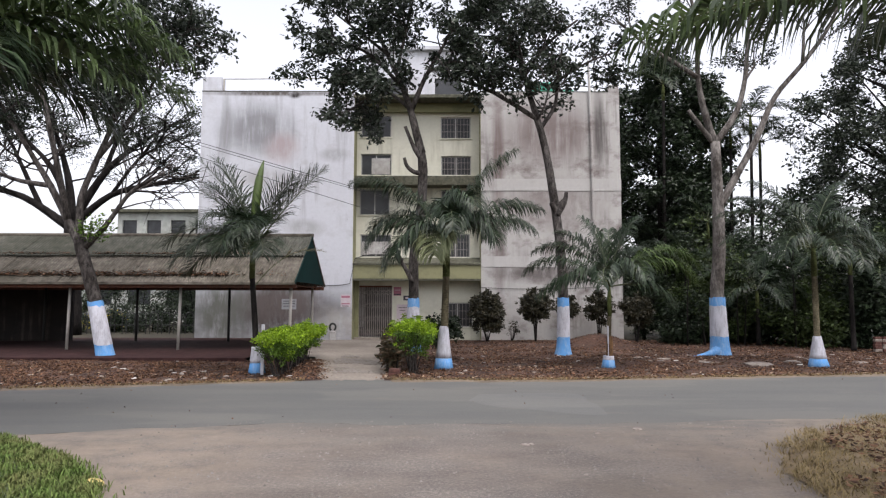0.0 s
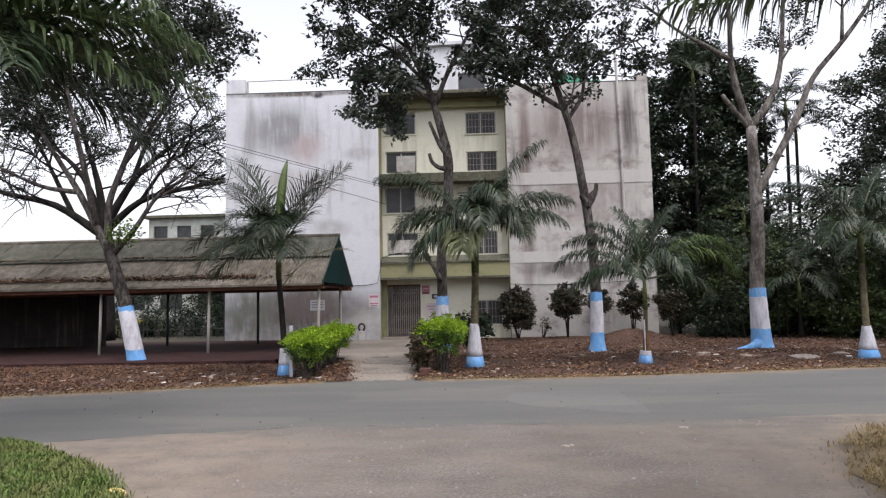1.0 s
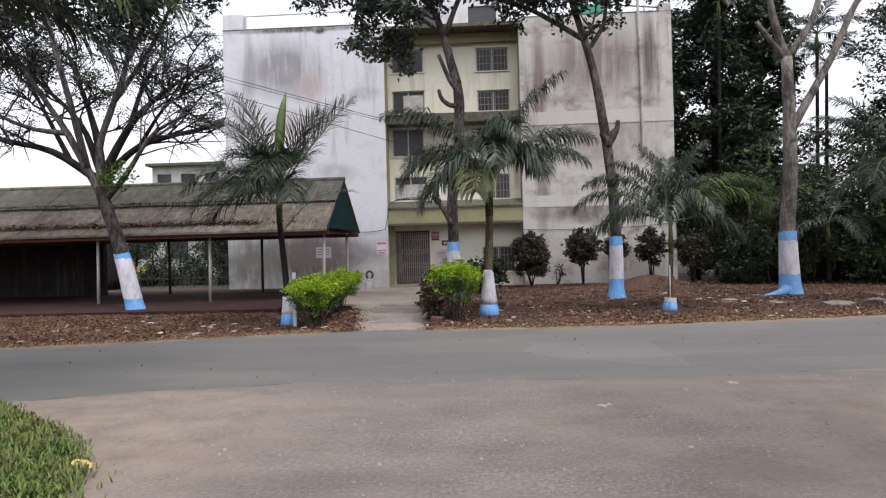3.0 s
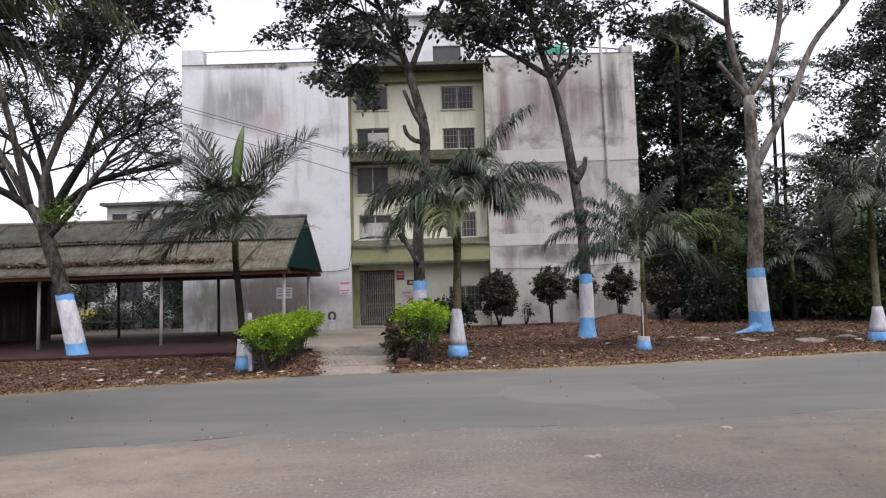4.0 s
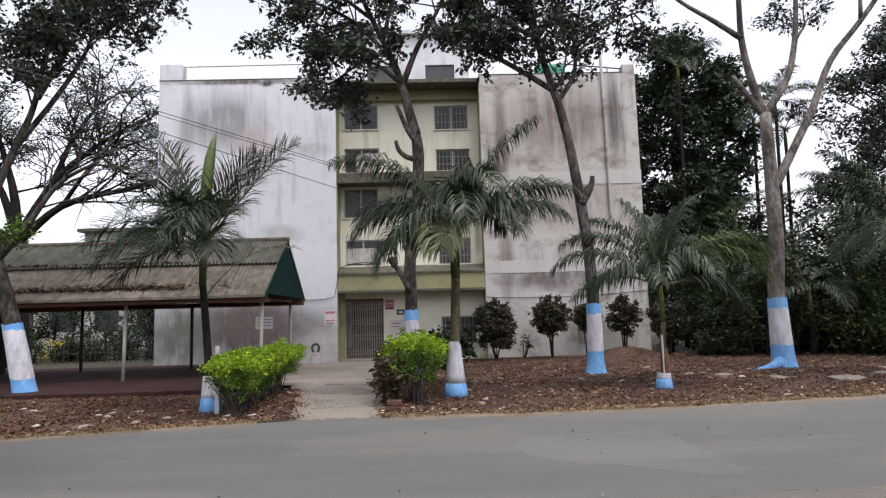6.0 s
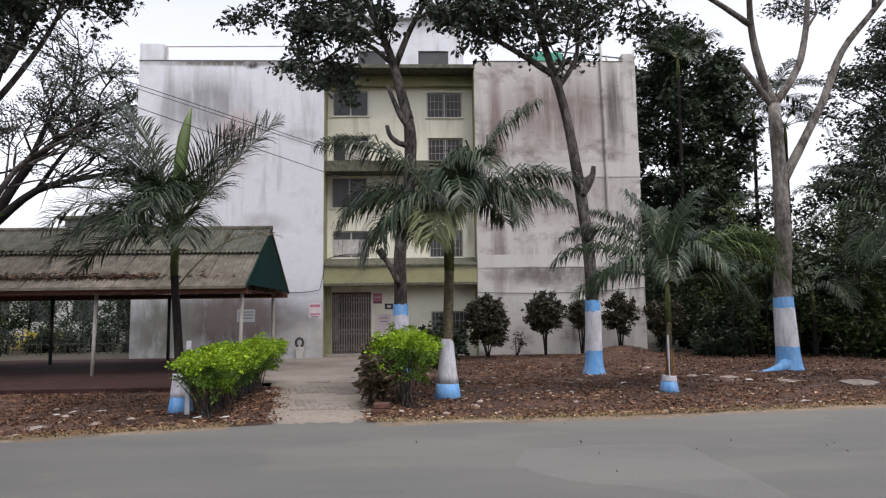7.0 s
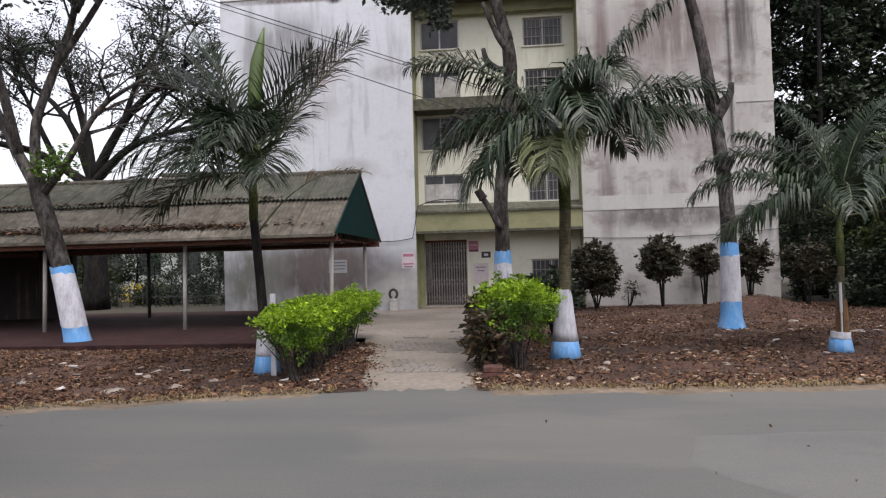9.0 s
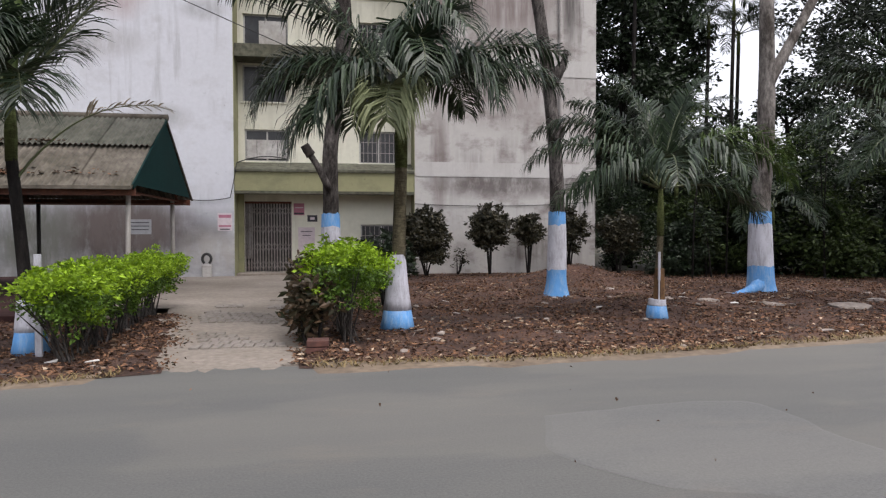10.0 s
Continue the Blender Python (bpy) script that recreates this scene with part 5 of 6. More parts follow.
def leafy(label, base, height, radius, seed, lm, n=120, per=70, size=0.22, crown_from=0.25, trunk_r=0.2, name="tree", category="tree", cr=0.8):
    """A dense far tree or shrub: trunk, a few limbs and a ragged crown of leaf clumps."""
    rng = random.Random(seed)
    t = thing(name, label, category, base)
    g = Geo().tube([(0, 0, -0.1), (rng.uniform(-0.2, 0.2), 0, height * 0.5), (rng.uniform(-0.3, 0.3), 0, height * 0.9)], [trunk_r, trunk_r * 0.7, trunk_r * 0.2], 8)
    part("trunk", g, M_DARKBARK, t, "", True)
    c, rr, gl = [], [], Geo()
    for _ in range(n):
        h = rng.uniform(crown_from, 1.0)
        prof = math.sin(math.pi * min(1, max(0.0, (h - crown_from) / (1.0 - crown_from) * 0.86 + 0.12))) ** 0.6
        a, d = rng.uniform(0, 6.283), rng.random() ** 0.5 * radius * prof * rng.uniform(0.7, 1.15)
        p = (math.cos(a) * d, math.sin(a) * d, h * height)
        c.append(p)
        rr.append(cr * rng.uniform(0.5, 1.2))
        if rng.random() < 0.3:
            gl.tube([(0, 0, max(0.1, p[2] - d * 0.7)), p], [trunk_r * 0.25, 0.02], 5, False)
    part("limb_spray", gl, M_DARKBARK, t, "", True, "stuff")
    part("crown", leaf_mesh(c, rr, per, size, seed, 0.8, 0.45, 0.2), lm, t, "dense leafy crown", False, "stuff")
    return t


for k, (x, y, h, r) in enumerate(((9.1, 32, 14.0, 2.7), (7.0, 33.5, 12.5, 2.0), (10.9, 31.6, 12.6, 1.9))):
    leafy("tall dense dark-leaved tree behind the building corner", (x, y, -0.05), h, r, 51 + 7 * k, M_LEAF3, (150, 90, 90)[k], 190, 0.26, 0.14, 0.28, cr=0.85)
leafy("leafy tree at the edge of the thicket", (17.6, 27, -0.05), 13.5, 4.4, 53, M_LEAF2, 230, 150, 0.2, 0.32, 0.25, cr=0.8)
leafy("leafy tree at the edge of the thicket", (15.5, 30.5, -0.05), 7.5, 2.6, 54, M_LEAF3, 90, 80, 0.22, 0.1, 0.2)
leafy("tall leafy tree at the edge of the thicket", (24, 32, -0.05), 14.0, 4.5, 55, M_LEAF2, 140, 80, 0.24, 0.3, 0.3, cr=1.0)
leafy("leafy tree far behind the thicket", (13.5, 42, -0.05), 8.5, 3.5, 56, M_LEAF3, 100, 70, 0.3, 0.1, 0.3, cr=1.1)
rng = random.Random(77)
for k, (x, y, h, r) in enumerate(((8.2, 24.5, 2.6, 1.5), (10.2, 25.2, 3.2, 1.8), (12.2, 24.2, 3.4, 1.9), (14.2, 23.5, 3.8, 2.0), (16.5, 23.0, 4.2, 2.2), (11, 27.5, 4.2, 2.2), (13.6, 27, 4.6, 2.3),
                                  (18.8, 23.5, 4.6, 2.4), (21.5, 23.5, 5, 2.6), (16.5, 26.5, 5, 2.3), (24.5, 24, 5.5, 3), (6.6, 27.5, 3.0, 1.5), (8.8, 28.5, 4, 2.0), (28, 25, 6, 3), (6.9, 24.0, 1.3, 0.9), (10.9, 22.8, 2.0, 1.3), (13.0, 22.2, 2.4, 1.4), (15.2, 21.3, 2.6, 1.4))):
    leafy("dark tangled shrub in the thicket", (x, y, 0.05), h, r, 80 + k, M_SHRUB if k % 3 == 0 else M_LEAF3, 62, 130, (0.15, 0.22, 0.12)[k % 3], 0.05, 0.08, "shrub", "shrub", (0.5, 0.62, 0.4)[k % 3])


# ---- palms ----
def frond(parent, length, elev, azim, droop, seed, mat=None, leaflets=40, spread=0.5, bare=0.2, start=(0, 0, 0), stalk=0.022, hang=0.5, sparse=1.0, wide=1.0):
    """One feather leaf: an arching stalk and two rows of narrow leaflets."""
    rng = random.Random(seed)
    mat = mat or M_FROND
    ca, sa = math.cos(radians(azim)), math.sin(radians(azim))
    out, z = Vector((ca, sa, 0)), Vector((0, 0, 1))
    side = Vector((-sa, ca, 0))
    pts, p, e = [], Vector(start), radians(elev)
    n = 16
    for i in range(n + 1):
        pts.append(p.copy())
        p = p + (out * math.cos(e) + z * math.sin(e)) * length / n
        e -= radians(droop) / n * (0.4 + 1.2 * i / n)
    st = part("stalk", Geo().tube(pts, [stalk * (1 - 0.85 * i / n) for i in range(n + 1)], 6), M_RACHIS, parent, "", True)
    g = Geo()
    for k in range(leaflets):
        t = bare + (1 - bare) * (k + 0.5) / leaflets
        q, d = along(pts, t)
        up = side.cross(d).normalized() * -1
        if up.z < 0:
            up = -up
        ln = spread * math.sin(math.pi * (0.18 + 0.74 * t)) ** 0.8 * rng.uniform(0.85, 1.1)
        for s in (-1, 1):
            if rng.random() > sparse:
                continue
            dirv = (side * s * rng.uniform(0.6, 0.95) + d * rng.uniform(0.6, 1.0) + up * rng.uniform(-0.1, 0.5)).normalized()
            a = q
            b = a + dirv * ln * 0.5
            dd = (dirv - z * hang * rng.uniform(0.6, 1.2)).normalized()
            c = b + dd * ln * 0.3
            dd2 = (dd - z * hang * rng.uniform(0.7, 1.5)).normalized()
            e2 = c + dd2 * ln * 0.28
            w = 0.017 * wide * (0.6 + ln) * rng.uniform(0.8, 1.2)
            wv = dirv.cross(up).normalized()
            g.poly([a - wv * w * 0.4, a + wv * w * 0.4, b - wv * w, b + wv * w, c - wv * w * 0.7, c + wv * w * 0.7, e2], [(0, 1, 3, 2), (2, 3, 5, 4), (4, 5, 6)])
    part("leaf_blade", g, mat, st, "", False, "stuff")
    return st


def palm(label, base, trunk_h, trunk_r, fronds, seed, cone=None, spear=0.0, shaft=0.7, lean=(0, 0), spread=0.5, hang=0.5, bark_m=None, count=40, wide=1.0):
    t = thing("palm_tree", label, "palm", base)
    lx, ly = lean
    hs = trunk_h
    pts = [(0, 0, -0.05), (lx * 0.1, ly * 0.1, 0.3), (lx * 0.4, ly * 0.4, hs * 0.5), (lx, ly, hs)]
    rad = [trunk_r * 1.3, trunk_r * 1.1, trunk_r, trunk_r * 0.9]
    part("trunk", Geo().tube(smooth_line(pts, 3), [rad[min(3, i // 3)] + (rad[min(3, i // 3 + 1)] - rad[min(3, i // 3)]) * (i % 3) / 3 for i in range(10)], 12), bark_m or M_PALMBARK, t, "", True)
    if cone:
        r0, r1, zb, zt = cone
        rr = random.Random(seed)
        zz = [0.0, zb * 0.5, zb]
        rad_at = lambda z: r0 + (r1 - r0) * (z / zt) ** 0.8
        part("paint_band", Geo().tube([(0, 0, z) for z in zz], [rad_at(z) for z in zz], 14, True, 0.03, rr), M_PBLUE, t, "blue lime-paint band", True)
        zz = [zb + (zt - zb) * i / 5 for i in range(6)]
        part("paint_band", Geo().tube([(lx * 0.1 * i / 5, ly * 0.1 * i / 5, z) for i, z in enumerate(zz)], [rad_at(z) for z in zz], 14, True, 0.03, rr), M_PWHITE, t, "white lime-paint band", True)
    if shaft:
        part("crownshaft", Geo().tube([(lx, ly, hs - 0.05), (lx, ly, hs + shaft * 0.4), (lx, ly, hs + shaft)], [trunk_r * 0.95, trunk_r * 1.0, trunk_r * 0.5], 10), M_SHAFT, t, "smooth green crownshaft", True)
    if spear:
        part("spear", Geo().tube(smooth_line([(lx, ly, hs + shaft * 0.7), (lx + 0.03, ly, hs + shaft + spear * 0.35), (lx + 0.1, ly, hs + shaft + spear * 0.75), (lx + 0.2, ly, hs + shaft + spear)], 2), [0.05, 0.07, 0.095, 0.105, 0.095, 0.06, 0.012], 7), M_SPEAR, t, "unopened yellow-green spear leaf", True)
    for k, fr in enumerate(fronds):
        az, el, ln, dr = fr[:4]
        frond(t, ln, el, az, dr, seed * 100 + k, fr[4] if len(fr) > 4 else None, start=(lx, ly, hs + shaft * 0.85), spread=spread, hang=fr[5] if len(fr) > 5 else hang, leaflets=count, wide=wide)
    return t


FEATHER = "young royal palm with arching leaves and blue-white painted foot"
palm(FEATHER, (-6.12, 14.95, -0.06), 2.2, 0.066,
     [(183, 70, 2.45, 34, None, 0.2), (172, 78, 2.35, 36, None, 0.2), (190, 62, 2.2, 55, None, 0.3), (160, 66, 2.2, 50, None, 0.3), (3, 54, 2.5, 12, None, 0.3), (12, 62, 2.3, 20, None, 0.25), (-8, 70, 1.9, 30, None, 0.25),
      (186, 38, 2.2, 105), (196, 20, 2.0, 100), (178, 4, 1.7, 70), (-85, 60, 1.7, 150), (-105, 44, 1.6, 140), (90, 60, 2.0, 90), (-140, 34, 1.7, 125), (-125, 62, 1.8, 130), (120, 40, 1.8, 110), (-78, 70, 1.6, 170), (-100, 50, 1.4, 165), (-60, 40, 1.2, 150)],
     61, (0.2, 0.115, 0.26, 0.62), 1.95, 0.75, (-0.16, 0), 0.76, 0.5, M_DARKBARK, 70, 0.54)
frond(bpy.data.objects["palm_tree"], 2.0, 56, 2, 80, 6199, M_DRYFROND, 34, 0.32, 0.5, start=(-0.15, 0, 1.9), stalk=0.016, sparse=0.6, hang=0.3)
palm(FEATHER, (-1.9, 16.03, -0.06), 2.3, 0.095,
     [(178, 62, 3.0, 85), (8, 68, 3.0, 42), (0, 46, 2.65, 78), (-14, 34, 2.3, 80), (186, 36, 2.3, 120), (196, 12, 1.9, 105), (160, 48, 2.4, 110), (-85, 60, 2.1, 165), (-105, 28, 1.5, 140, M_PALEFROND), (-40, 48, 1.9, 150), (90, 62, 2.4, 90),
      (110, 40, 2.1, 120), (-140, 30, 1.9, 135), (50, 45, 2.2, 110), (-65, 75, 2.2, 150)], 62, (0.25, 0.106, 0.28, 1.05), 0.0, 0.95, (0.06, 0), 0.85, 1.15, None, 88, 0.72)
palm(FEATHER, (2.2, 16.4, -0.07), 1.35, 0.055,
     [(140, 84, 2.0, 45), (20, 80, 2.1, 50), (75, 74, 2.2, 70), (160, 62, 2.4, 105), (178, 44, 2.4, 100), (190, 20, 2.0, 80), (15, 50, 2.3, 85), (2, 54, 2.75, 118, M_YFROND), (-6, 44, 2.5, 120, M_YFROND), (-12, 12, 1.7, 80), (-70, 50, 1.8, 130), (-110, 45, 1.8, 130), (35, 60, 2.3, 100), (140, 70, 2.2, 70), (-160, 35, 1.9, 120)],
     63, (0.18, 0.13, 0.22, 0.32), 0.0, 0.8, (0.05, 0), 0.68, 1.3, None, 76, 0.72)
palm(FEATHER, (7.62, 16.75, -0.06), 2.35, 0.075,
     [(165, 72, 2.4, 60), (150, 60, 2.4, 60), (25, 74, 2.3, 55), (160, 50, 2.6, 80), (175, 34, 2.5, 90), (190, 12, 2.0, 90), (20, 55, 2.5, 80), (5, 28, 2.5, 100), (80, 66, 2.3, 80), (-60, 40, 1.9, 130), (-100, 25, 1.9, 120), (-140, 28, 2.1, 110), (130, 66, 2.3, 70), (-20, 15, 2.1, 100), (-80, 58, 1.9, 130)],
     64, (0.26, 0.1, 0.22, 0.78), 0.0, 0.8, (0, 0), 0.65, 0.8, None, 70, 0.75)
for k, (x, y, h) in enumerate(((11.2, 20.9, 2.4), (9.3, 23.2, 1.3), (12.9, 22.0, 2.0), (14.6, 19.6, 2.6), (8.0, 26.0, 2.2), (16.8, 20.8, 2.2))):
    palm("dark palm in the thicket", (x, y, 0.1), h, 0.07,
         [(az + 23 * k, el, ln, dr) for az, el, ln, dr in ((170, 40, 2.6, 90), (150, 60, 2.4, 80), (190, 15, 2.3, 90), (20, 40, 2.5, 80), (-60, 25, 2.0, 120), (-110, 20, 2.0, 110), (60, 60, 2.3, 80), (110, 72, 2.2, 70))], 660 + k, None, 0.0, 0.7, (0, 0), 0.6, 0.6, M_DARKBARK, 54, 0.8)
rng = random.Random(404)
for k in range(26):
    x, y = rng.uniform(6.4, 17.0), rng.uniform(21.6, 25.0)
    h, dx = rng.uniform(1.6, 4.4), rng.uniform(-0.3, 0.3)
    sapling = thing("sapling", "thin bare-stemmed sapling in the thicket", "sapling", (x, y, 0.05))
    part("stem", Geo().tube([(0, 0, -0.05), (dx * 0.3, 0.05, h * 0.5), (dx, 0, h)], [0.028, 0.02, 0.009], 6), M_DARKBARK, sapling, "", True)
    part("leaf_clump", leaf_mesh([(dx * q + rng.uniform(-0.3, 0.3), rng.uniform(-0.3, 0.3), h * q + 0.1) for q in (0.7, 0.8, 0.9, 1.0, 1.05)], [0.34] * 5, 40, 0.17, 500 + k, 0.8), M_SHRUB if k % 2 else M_LEAF3, sapling, "", False, "stuff")
ARECA = [(az, el, 2.2, 100) for az, el in ((0, 50), (50, 60), (110, 40), (170, 55), (220, 35), (270, 60), (320, 30), (20, 15), (190, 10))]
for k, (x, y, h) in enumerate(((12.5, 30.0, 9.6), (11.75, 30.5, 9.0), (8.4, 30.0, 11.2), (13.4, 31.0, 8.6), (9.9, 29.0, 4.5))):
    palm("tall slender areca palm behind the thicket", (x, y, -0.05), h, 0.075, [(a + 37 * k, e, l, d) for a, e, l, d in ARECA], 67 + k, None, 0.0, 0.9, (0.15, 0), 0.6, 0.7, M_DARKBARK)
# palms standing beside the side road, whose leaves hang over it
palm("tall royal palm beside the side road", (-9.1, 8.2, 0.02), 4.0, 0.13,
     [(a, e, l, d, M_FOREFROND) for a, e, l, d in ((2, 22, 4.1, 68), (-10, 28, 3.9, 74), (12, 14, 3.9, 60), (20, 32, 3.8, 78), (-4, 6, 3.7, 52))] + [(60, 40, 3.2, 90), (120, 40, 3.2, 90), (180, 35, 3.2, 90), (240, 40, 3.2, 90), (300, 30, 3.2, 90), (-26, 14, 3.0, 80), (30, 8, 3.2, 75)], 75, None, 0.0, 0.9, (0, 0), 1.0, 0.85, None, 66, 1.2)
palm("royal palm with leaves hanging over the side road", (3.3, 4.7, 0.02), 3.05, 0.13,
     [(180, 4, 3.95, 28, M_FOREFROND), (170, 14, 3.7, 50, M_FOREFROND), (195, 40, 3.0, 90), (150, 45, 3.0, 90), (100, 45, 3.0, 90), (40, 40, 3.0, 90), (-30, 40, 3.0, 90), (-90, 40, 3.0, 90), (230, 35, 2.8, 90)], 76, None, 0.0, 0.9, (0, 0), 0.9, 1.5, None, 84, 1.0)


# ---- hedges and shrubs ----
def hedge(label, rows, seed, height, width):
    """A roughly clipped hedge of several bushes: bare stems below, dense leaves above in a shade-darkened green, a
    fresh bright uneven top.
    """
    rng = random.Random(seed)
    (xa, ya), (xb, yb) = rows
    t = thing("hedge", label, "hedge", (xa, ya, bed_height(xa, ya)))
    g = Geo()
    L = math.hypot(xb - xa, yb - ya)
    ux, uy = (xb - xa) / L, (yb - ya) / L
    low, top, spray = [], [], []

    def crest(s, w):
        return height * (1 + 0.13 * wave(s, seed, 1.7) + 0.07 * wave(s, w * 2, 4.5) - 0.1 * (2 * w / width) ** 2)

    feet = [0.25 + 0.42 * k + rng.uniform(-0.08, 0.08) for k in range(int(L / 0.42))]
    for s0 in feet:
        for _ in range(9):
            s, w = s0 + rng.gauss(0, 0.05), rng.gauss(0, 0.06) * width
            s2, w2 = s0 + rng.uniform(-0.4, 0.4), rng.uniform(-0.42, 0.42) * width
            h = height * rng.uniform(0.55, 0.88)
            g.tube([(ux * s - uy * w, uy * s + ux * w, -0.02), (ux * (s * 0.6 + s2 * 0.4) - uy * (w * 0.6 + w2 * 0.4), uy * (s * 0.6 + s2 * 0.4) + ux * (w * 0.6 + w2 * 0.4), h * 0.5), (ux * s2 - uy * w2, uy * s2 + ux * w2, h)], [0.013, 0.009, 0.004], 5, False)
    for _ in range(int(210 * L)):
        s, w = rng.uniform(-0.2, L + 0.15), rng.uniform(-0.5, 0.5) * width * (1 + 0.25 * wave(rng.uniform(0, L), seed + 3, 1.3))
        full = crest(s, w)
        h = full * (0.3 + 0.68 * rng.random() ** 0.55)
        gap = min(abs(s - q) for q in feet)
        if h < full * 0.5 and s > 0.5 and (gap > 0.16 or rng.random() < 0.45):
            continue
        w *= 0.32 + 0.85 * min(1.0, h / full)
        p = (ux * s - uy * w, uy * s + ux * w, h)
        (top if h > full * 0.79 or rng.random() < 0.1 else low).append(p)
        if h > full * 0.93 and rng.random() < 0.25:
            spray.append((p[0], p[1], p[2] + rng.uniform(0.04, 0.1)))
    part("brushwood", g, M_MIDBARK, t, "thin bare stems", False, "stuff")
    part("lower_leaves", leaf_mesh(low, [0.1] * len(low), 30, 0.052, seed, 0.8, 0.55), M_HEDGE, t, "green leaves with shade in their darker colour", False, "stuff")
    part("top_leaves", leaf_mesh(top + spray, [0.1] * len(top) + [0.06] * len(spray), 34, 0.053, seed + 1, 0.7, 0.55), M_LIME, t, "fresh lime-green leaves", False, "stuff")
    return t


hedge("roughly clipped hedge with bright lime-green top beside the drive", ((-5.52, 14.15), (-5.68, 18.7)), 91, 0.98, 0.8)
hedge("roughly clipped hedge with bright lime-green top beside the drive", ((-2.62, 14.55), (-2.66, 16.6)), 92, 1.15, 1.0)


def shrub(label, base, stem_h, r, h, lm, seed, size=0.1, n=60, per=45):
    rng = random.Random(seed)
    t = thing("shrub", label, "shrub", base)
    g, c, rr = Geo(), [], []
    for _ in range(6):
        a = rng.uniform(0, 6.283)
        g.tube([(0.03 * math.cos(a), 0.03 * math.sin(a), -0.02), (0.1 * math.cos(a), 0.1 * math.sin(a), stem_h), (r * 0.6 * math.cos(a), r * 0.6 * math.sin(a), stem_h + h * 0.6)], [0.025, 0.018, 0.006], 6, False)
    for _ in range(n):
        u = Vector((rng.gauss(0, 1), rng.gauss(0, 1), rng.gauss(0, 1))).normalized() * rng.random() ** 0.4
        c.append((u.x * r, u.y * r, stem_h + h / 2 + u.z * h / 2))
        rr.append(0.14 * rng.uniform(0.6, 1.4))
    part("brushwood", g, M_DARKBARK, t, "", True, "stuff")
    part("crown", leaf_mesh(c, rr, per, size, seed, 0.9, 0.5), lm, t, "dark leafy crown", False, "stuff")
    return t


DARKBUSH = "dark-leaved rounded shrub before the stained wall"
shrub(DARKBUSH, (-0.22, 24.9, 0.1), 0.25, 0.75, 1.6, M_BUSH, 101, 0.12, 130, 60)
shrub(DARKBUSH, (1.65, 25.0, 0.1), 0.75, 0.62, 1.2, M_BUSH, 102, 0.12, 80, 60)
shrub(DARKBUSH, (2.95, 25.5, 0.1), 0.8, 0.42, 0.95, M_BUSH, 103, 0.12, 50, 50)
shrub(DARKBUSH, (4.15, 25.3, 0.1), 0.6, 0.52, 1.35, M_BUSH, 104, 0.12, 60, 55)
shrub(DARKBUSH, (5.4, 24.6, 0.1), 0.5, 0.6, 1.3, M_BUSH, 105, 0.12, 70, 55)
shrub(DARKBUSH, (0.75, 25.3, 0.1), 0.1, 0.3, 0.7, M_BUSH, 106, 0.08, 10, 20)
shrub("dark green shrub behind the hedge", (-1.9, 18.2, 0.05), 0.3, 0.5, 0.9, M_LEAF3, 107, 0.12, 40, 40)
shrub("dark red and green croton beside the drive", (-3.08, 15.0, 0.03), 0.15, 0.24, 0.8, M_CROTON, 108, 0.12, 40, 22)
shrub("dark red and green croton beside the drive", (-3.02, 14.5, 0.03), 0.1, 0.23, 0.65, M_CROTON, 109, 0.12, 26, 22)
shrub("dark red and green croton beside the drive", (-3.08, 15.9, 0.03), 0.15, 0.24, 0.8, M_CROTON, 110, 0.12, 30, 22)


# ---- far things behind the shed ----
def far_building(label, x0, x1, y, h, storeys, bays, depth=9):
    t = thing("building", label, "building", ((x0 + x1) / 2, y, 0))
    cx = (x0 + x1) / 2
    holes = []
    sh = h / storeys
    for s in range(storeys):
        for b in range(bays):
            a = x0 - cx + (x1 - x0) * (b + 0.2) / bays
            holes.append((a, a + (x1 - x0) * 0.6 / bays, s * sh + sh * 0.3, s * sh + sh * 0.78))
    part("wall", wall_panel(x0 - cx, x1 - cx, -0.1, h, 0, 0.3, holes), M_FARWALL, t)
    part("wall", Geo().box(x0 - cx, x1 - cx, 0.3, depth, -0.1, h - 0.3), M_FARWALL, t)
    part("roof", Geo().box(x0 - cx - 0.4, x1 - cx + 0.4, -0.5, depth, h, h + 0.25), M_MOSS, t)
    for s in range(1, storeys):
        part("ledge", Geo().box(x0 - cx, x1 - cx, -0.35, -0.002, s * sh - 0.1, s * sh + 0.08), M_MOSS, t)
    for a, b, c, d in holes:
        part("window", Geo().box(a, b, 0.2, 0.24, c, d), M_GLASS, t, "dark far window")


far_building("pale far building beyond the shed", -31.5, -20.5, 58, 9.6, 3, 5)
far_building("low white far building beyond the shed", -48, -15, 50, 4.2, 1, 11)
rng = random.Random(5)
fence = thing("fence", "low wire fence with arched tops beyond the shed", "fence", (-20, 33.0, -0.1))
for k in range(26):
    x = -7 + k * 0.6
    part("arch", Geo().tube([(x, 0, 0), (x, 0, 0.9)] + [(x + 0.2 - 0.2 * math.cos(a), 0, 0.9 + 0.2 * math.sin(a)) for a in (0.5, 1.0, 1.57, 2.1, 2.6)] + [(x + 0.4, 0, 0.9), (x + 0.4, 0, 0)], 0.02, 5), M_BLACKPOLE, fence)
part("rail", Geo().tube([(-7, 0, 0.45), (9, 0, 0.45)], 0.018, 5), M_BLACKPOLE, fence)
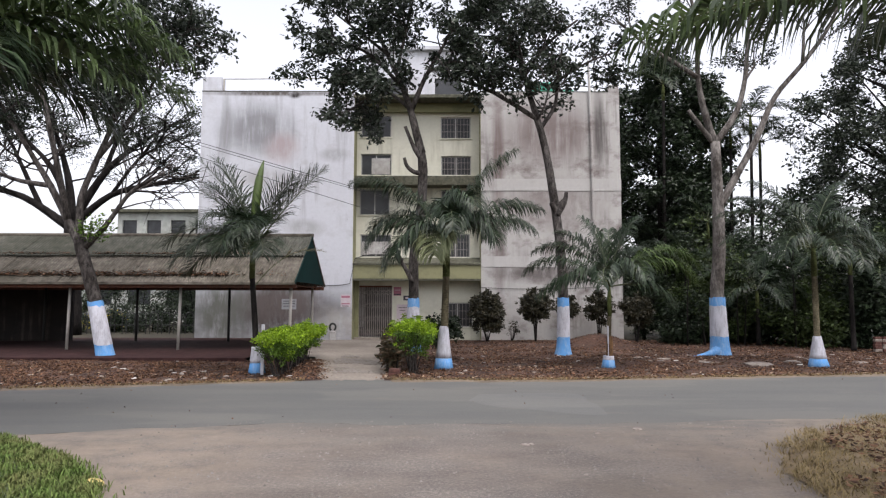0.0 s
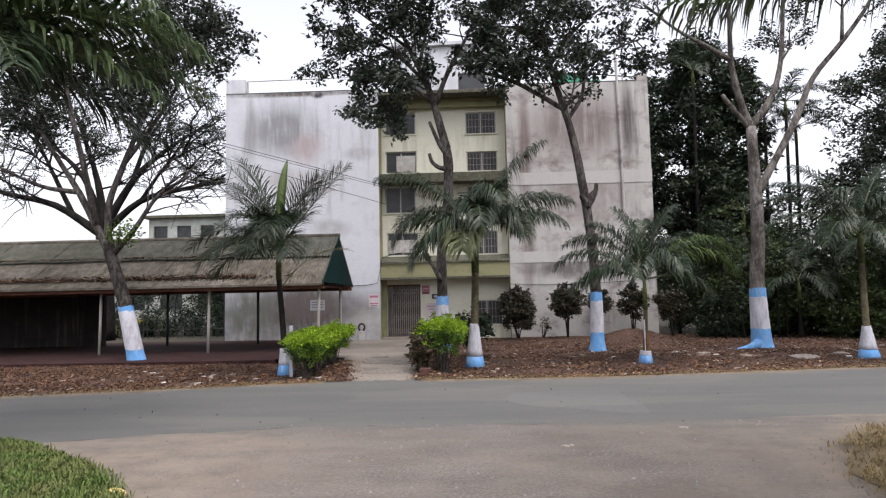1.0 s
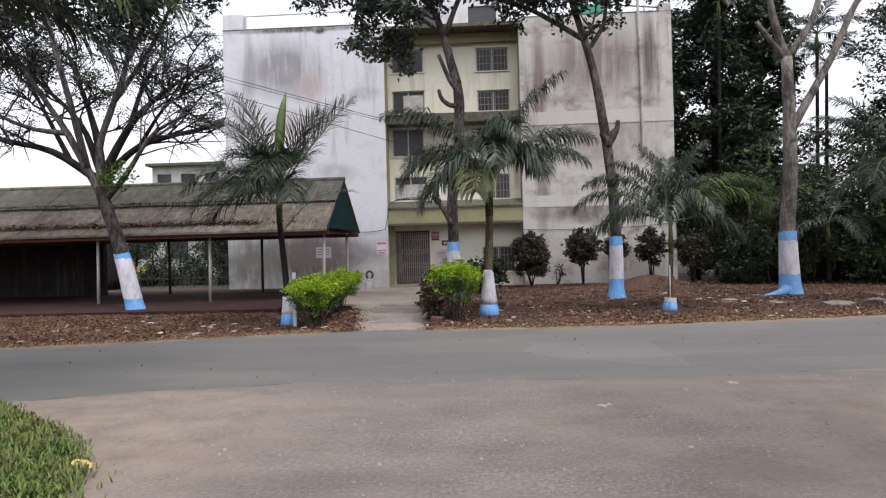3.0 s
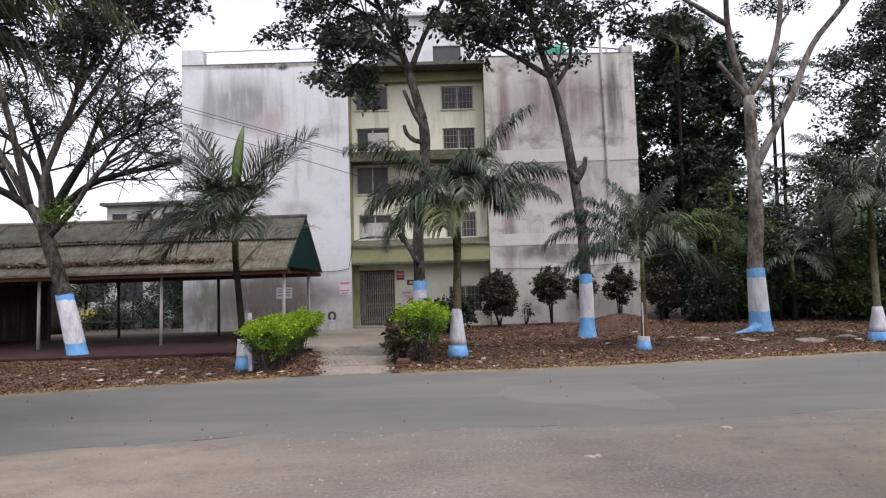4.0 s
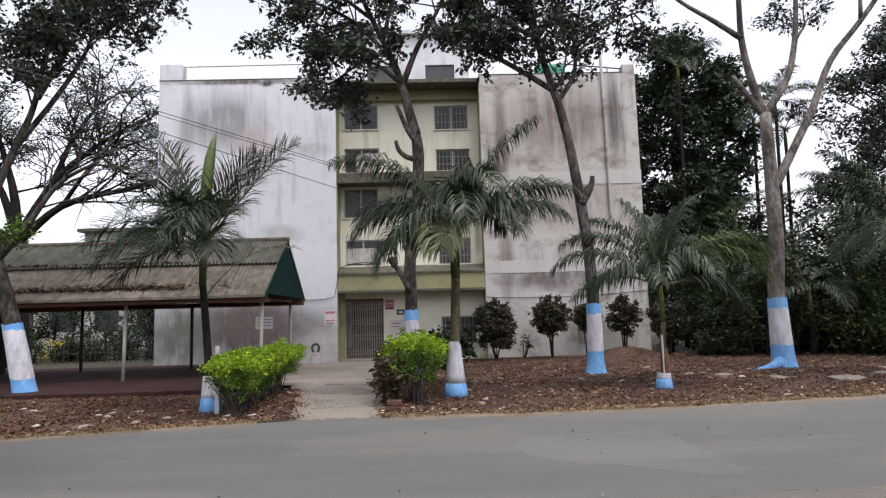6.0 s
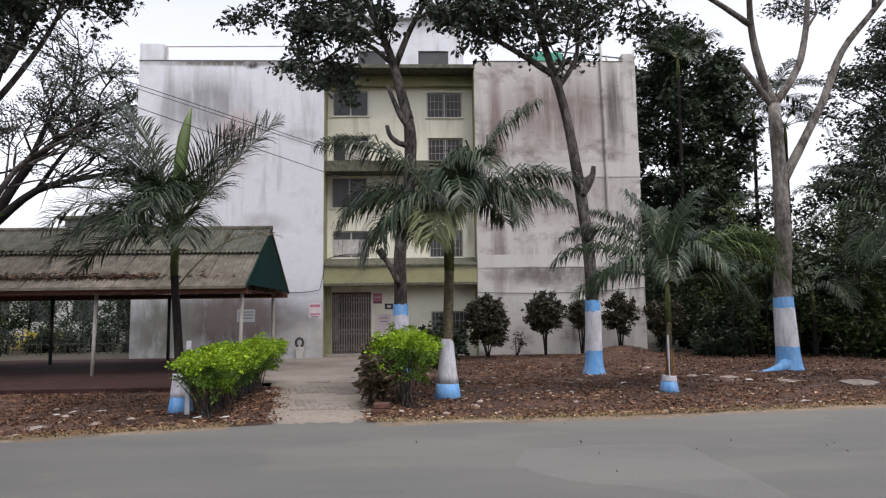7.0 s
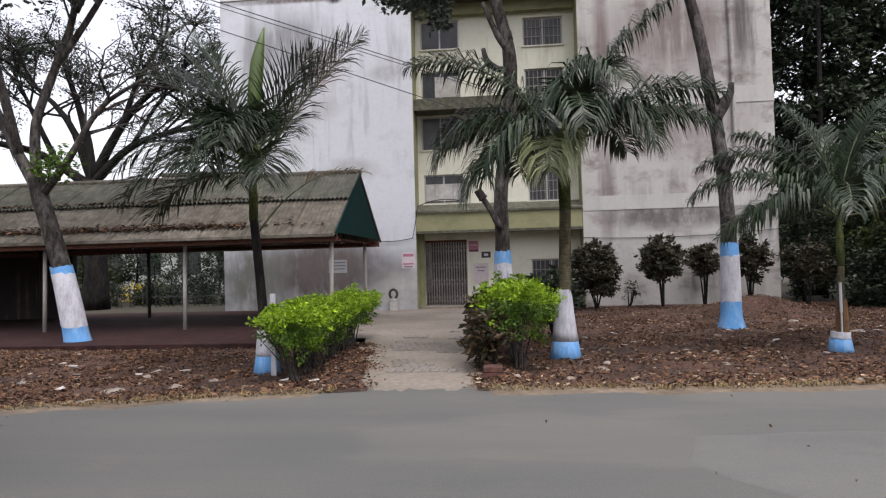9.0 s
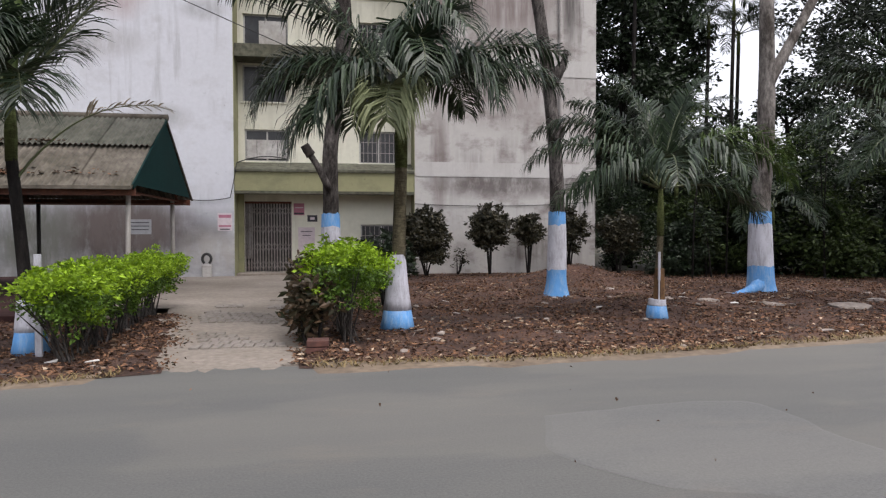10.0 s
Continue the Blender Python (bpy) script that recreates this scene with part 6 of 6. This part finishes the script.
for k, (x, y, h, r, m) in enumerate(((-24.5, 37, 0.9, 1.6, M_YELLOW), (-21.5, 37.5, 0.8, 1.5, M_YELLOW), (-18.0, 36, 1.4, 1.2, M_LEAF3), (-15, 36, 1.6, 1.3, M_LEAF3), (-27, 36, 1.5, 1.4, M_LEAF3), (-22.5, 42, 3.6, 1.6, M_LEAF2), (-18.5, 43, 3.2, 1.6, M_LEAF2), (-29, 42, 3.8, 1.8, M_LEAF2), (-25.5, 40, 3.2, 1.5, M_LEAF3), (-20.5, 40, 2.6, 1.4, M_LEAF3), (-16.5, 41, 3.4, 1.6, M_LEAF3), (-31, 38, 2.6, 1.8, M_LEAF3), (-34, 40, 3.5, 2.0, M_LEAF3), (-19.6, 35, 1.0, 1.0, M_LEAF3), (-23.2, 35.5, 0.9, 1.1, M_LEAF3), (-17, 38, 2.7, 1.5, M_LEAF2), (-21.5, 38.6, 2.5, 1.5, M_LEAF3), (-26.5, 38.2, 2.7, 1.7, M_LEAF2), (-14, 38, 2.6, 1.5, M_LEAF3), (-12.8, 33, 1.2, 1.2, M_LEAF3))):
    leafy("garden shrub beyond the shed" if m is not M_YELLOW else "bed of yellow flowers beyond the shed", (x, y, -0.06), h, r, 120 + k, m, 40, 40, 0.14, 0.05, 0.05, "shrub" if m is not M_YELLOW else "flower_bed", "shrub" if m is not M_YELLOW else "flowers", 0.5)
for k in range(13):
    x, y = -33 + 1.55 * k + rng.uniform(-0.5, 0.5), rng.uniform(36.5, 45)
    leafy("small garden tree beyond the shed", (x, y, -0.06), rng.uniform(2.8, 4.2), rng.uniform(1.0, 1.6), 170 + k, M_LEAF3 if k % 3 else M_SHRUB, 34, 60, 0.17, 0.3, 0.07, cr=0.5)
for k in range(12):
    leafy("low clipped garden shrub beyond the shed", (-29.5 + 1.4 * k, 34.6 + 0.4 * (k % 2), -0.06), rng.uniform(0.6, 1.0), 0.8, 190 + k, M_LEAF3, 22, 50, 0.12, 0.05, 0.04, "shrub", "shrub", 0.35)
for k in range(14):
    leafy("far tree on the skyline", (-75 + k * 8.5 + rng.uniform(-2, 2), 78 + rng.uniform(-6, 8), -0.06), rng.uniform(8, 12) * (1.15 if k > 8 else 1.0), rng.uniform(4, 5.5), 140 + k, M_LEAF3, 60, 60, 0.5, 0.12, 0.3, cr=1.7)

# ---- red brick edging and stakes ----
edging = thing("brick_edging", "short stack of red bricks by the hedge", "bricks", (-2.95, 14.05, bed_height(-2.95, 14.05)))
for i in range(2):
    for j in range(2):
        part("brick", Geo().box(-0.115 + 0.01 * i, 0.115 + 0.01 * i, -0.12 + 0.115 * j, -0.01 + 0.115 * j, 0.072 * i, 0.072 * i + 0.066, 0.006), M_BRICK, edging)
stake = thing("stake", "white-painted wooden stake beside the palm", "stake", (-5.93, 14.7, -0.05))
part("post", Geo().box(-0.035, 0.035, -0.02, 0.02, -0.05, 1.12, 0.006), M_PWHITE, stake)
stake = thing("stake", "brown wooden stake with white and blue top", "stake", (2.22, 16.38, -0.07))
part("post", Geo().tube([(0, 0, 0.02), (0.01, 0.01, 0.4), (0.015, 0.01, 0.8)], [0.095, 0.088, 0.068], 10, True, 0.06, random.Random(3)), M_OCHRE, stake)
part("tip", Geo().tube([(-0.05, -0.1, 0.62), (-0.05, -0.1, 1.06)], 0.02, 8).tube([(-0.05, -0.1, 0.05), (-0.05, -0.1, 0.62)], 0.012, 6), M_PWHITE, stake, "white-painted tip")
pile = thing("brick_pile", "low pile of weathered bricks at the thicket edge", "bricks", (11.6, 19.8, 0.1))
rng = random.Random(9)
for i in range(6):
    for j in range(4):
        part("brick", Geo().box(-0.5 + 0.24 * j + rng.uniform(0, 0.02), -0.28 + 0.24 * j, -0.06, 0.05 + rng.uniform(0, 0.02), 0.075 * i, 0.075 * i + 0.068, 0.006), M_STONE if rng.random() < 0.3 else M_BRICK, pile)

# ---- paving bricks before the gate ----
floor_ob = bpy.data.objects["driveway"]
pv = mesh_of("paver", Geo().box(-0.108, 0.108, -0.052, 0.052, -0.03, 0.0, 0.006), M_PAVER)
pw = mesh_of("paver", Geo().box(-0.052, 0.052, -0.108, 0.108, -0.03, 0.0, 0.006), M_PAVER)
rng = random.Random(15)
n = 0
for j in range(40):
    for i in range(14):
        y = 14.6 + j * 0.23
        x = -4.75 + i * 0.115 + (0.05 if j % 2 else 0)
        if n >= 290 or not (drive_left(y) + 0.25 < x < drive_right(y) - 0.1) or y > 19.5 or wave(x, y, 0.9, 3) < 0.0:
            continue
        o = part("paver", pw, None, floor_ob)
        o.matrix_basis = pose(x, y, 0.03 + 0.02 * (y - 13.2) / 13.9 + rng.uniform(-0.004, 0.006), rng.uniform(-1, 1), rng.uniform(-1, 1), rng.uniform(-5, 5))
        n += 1
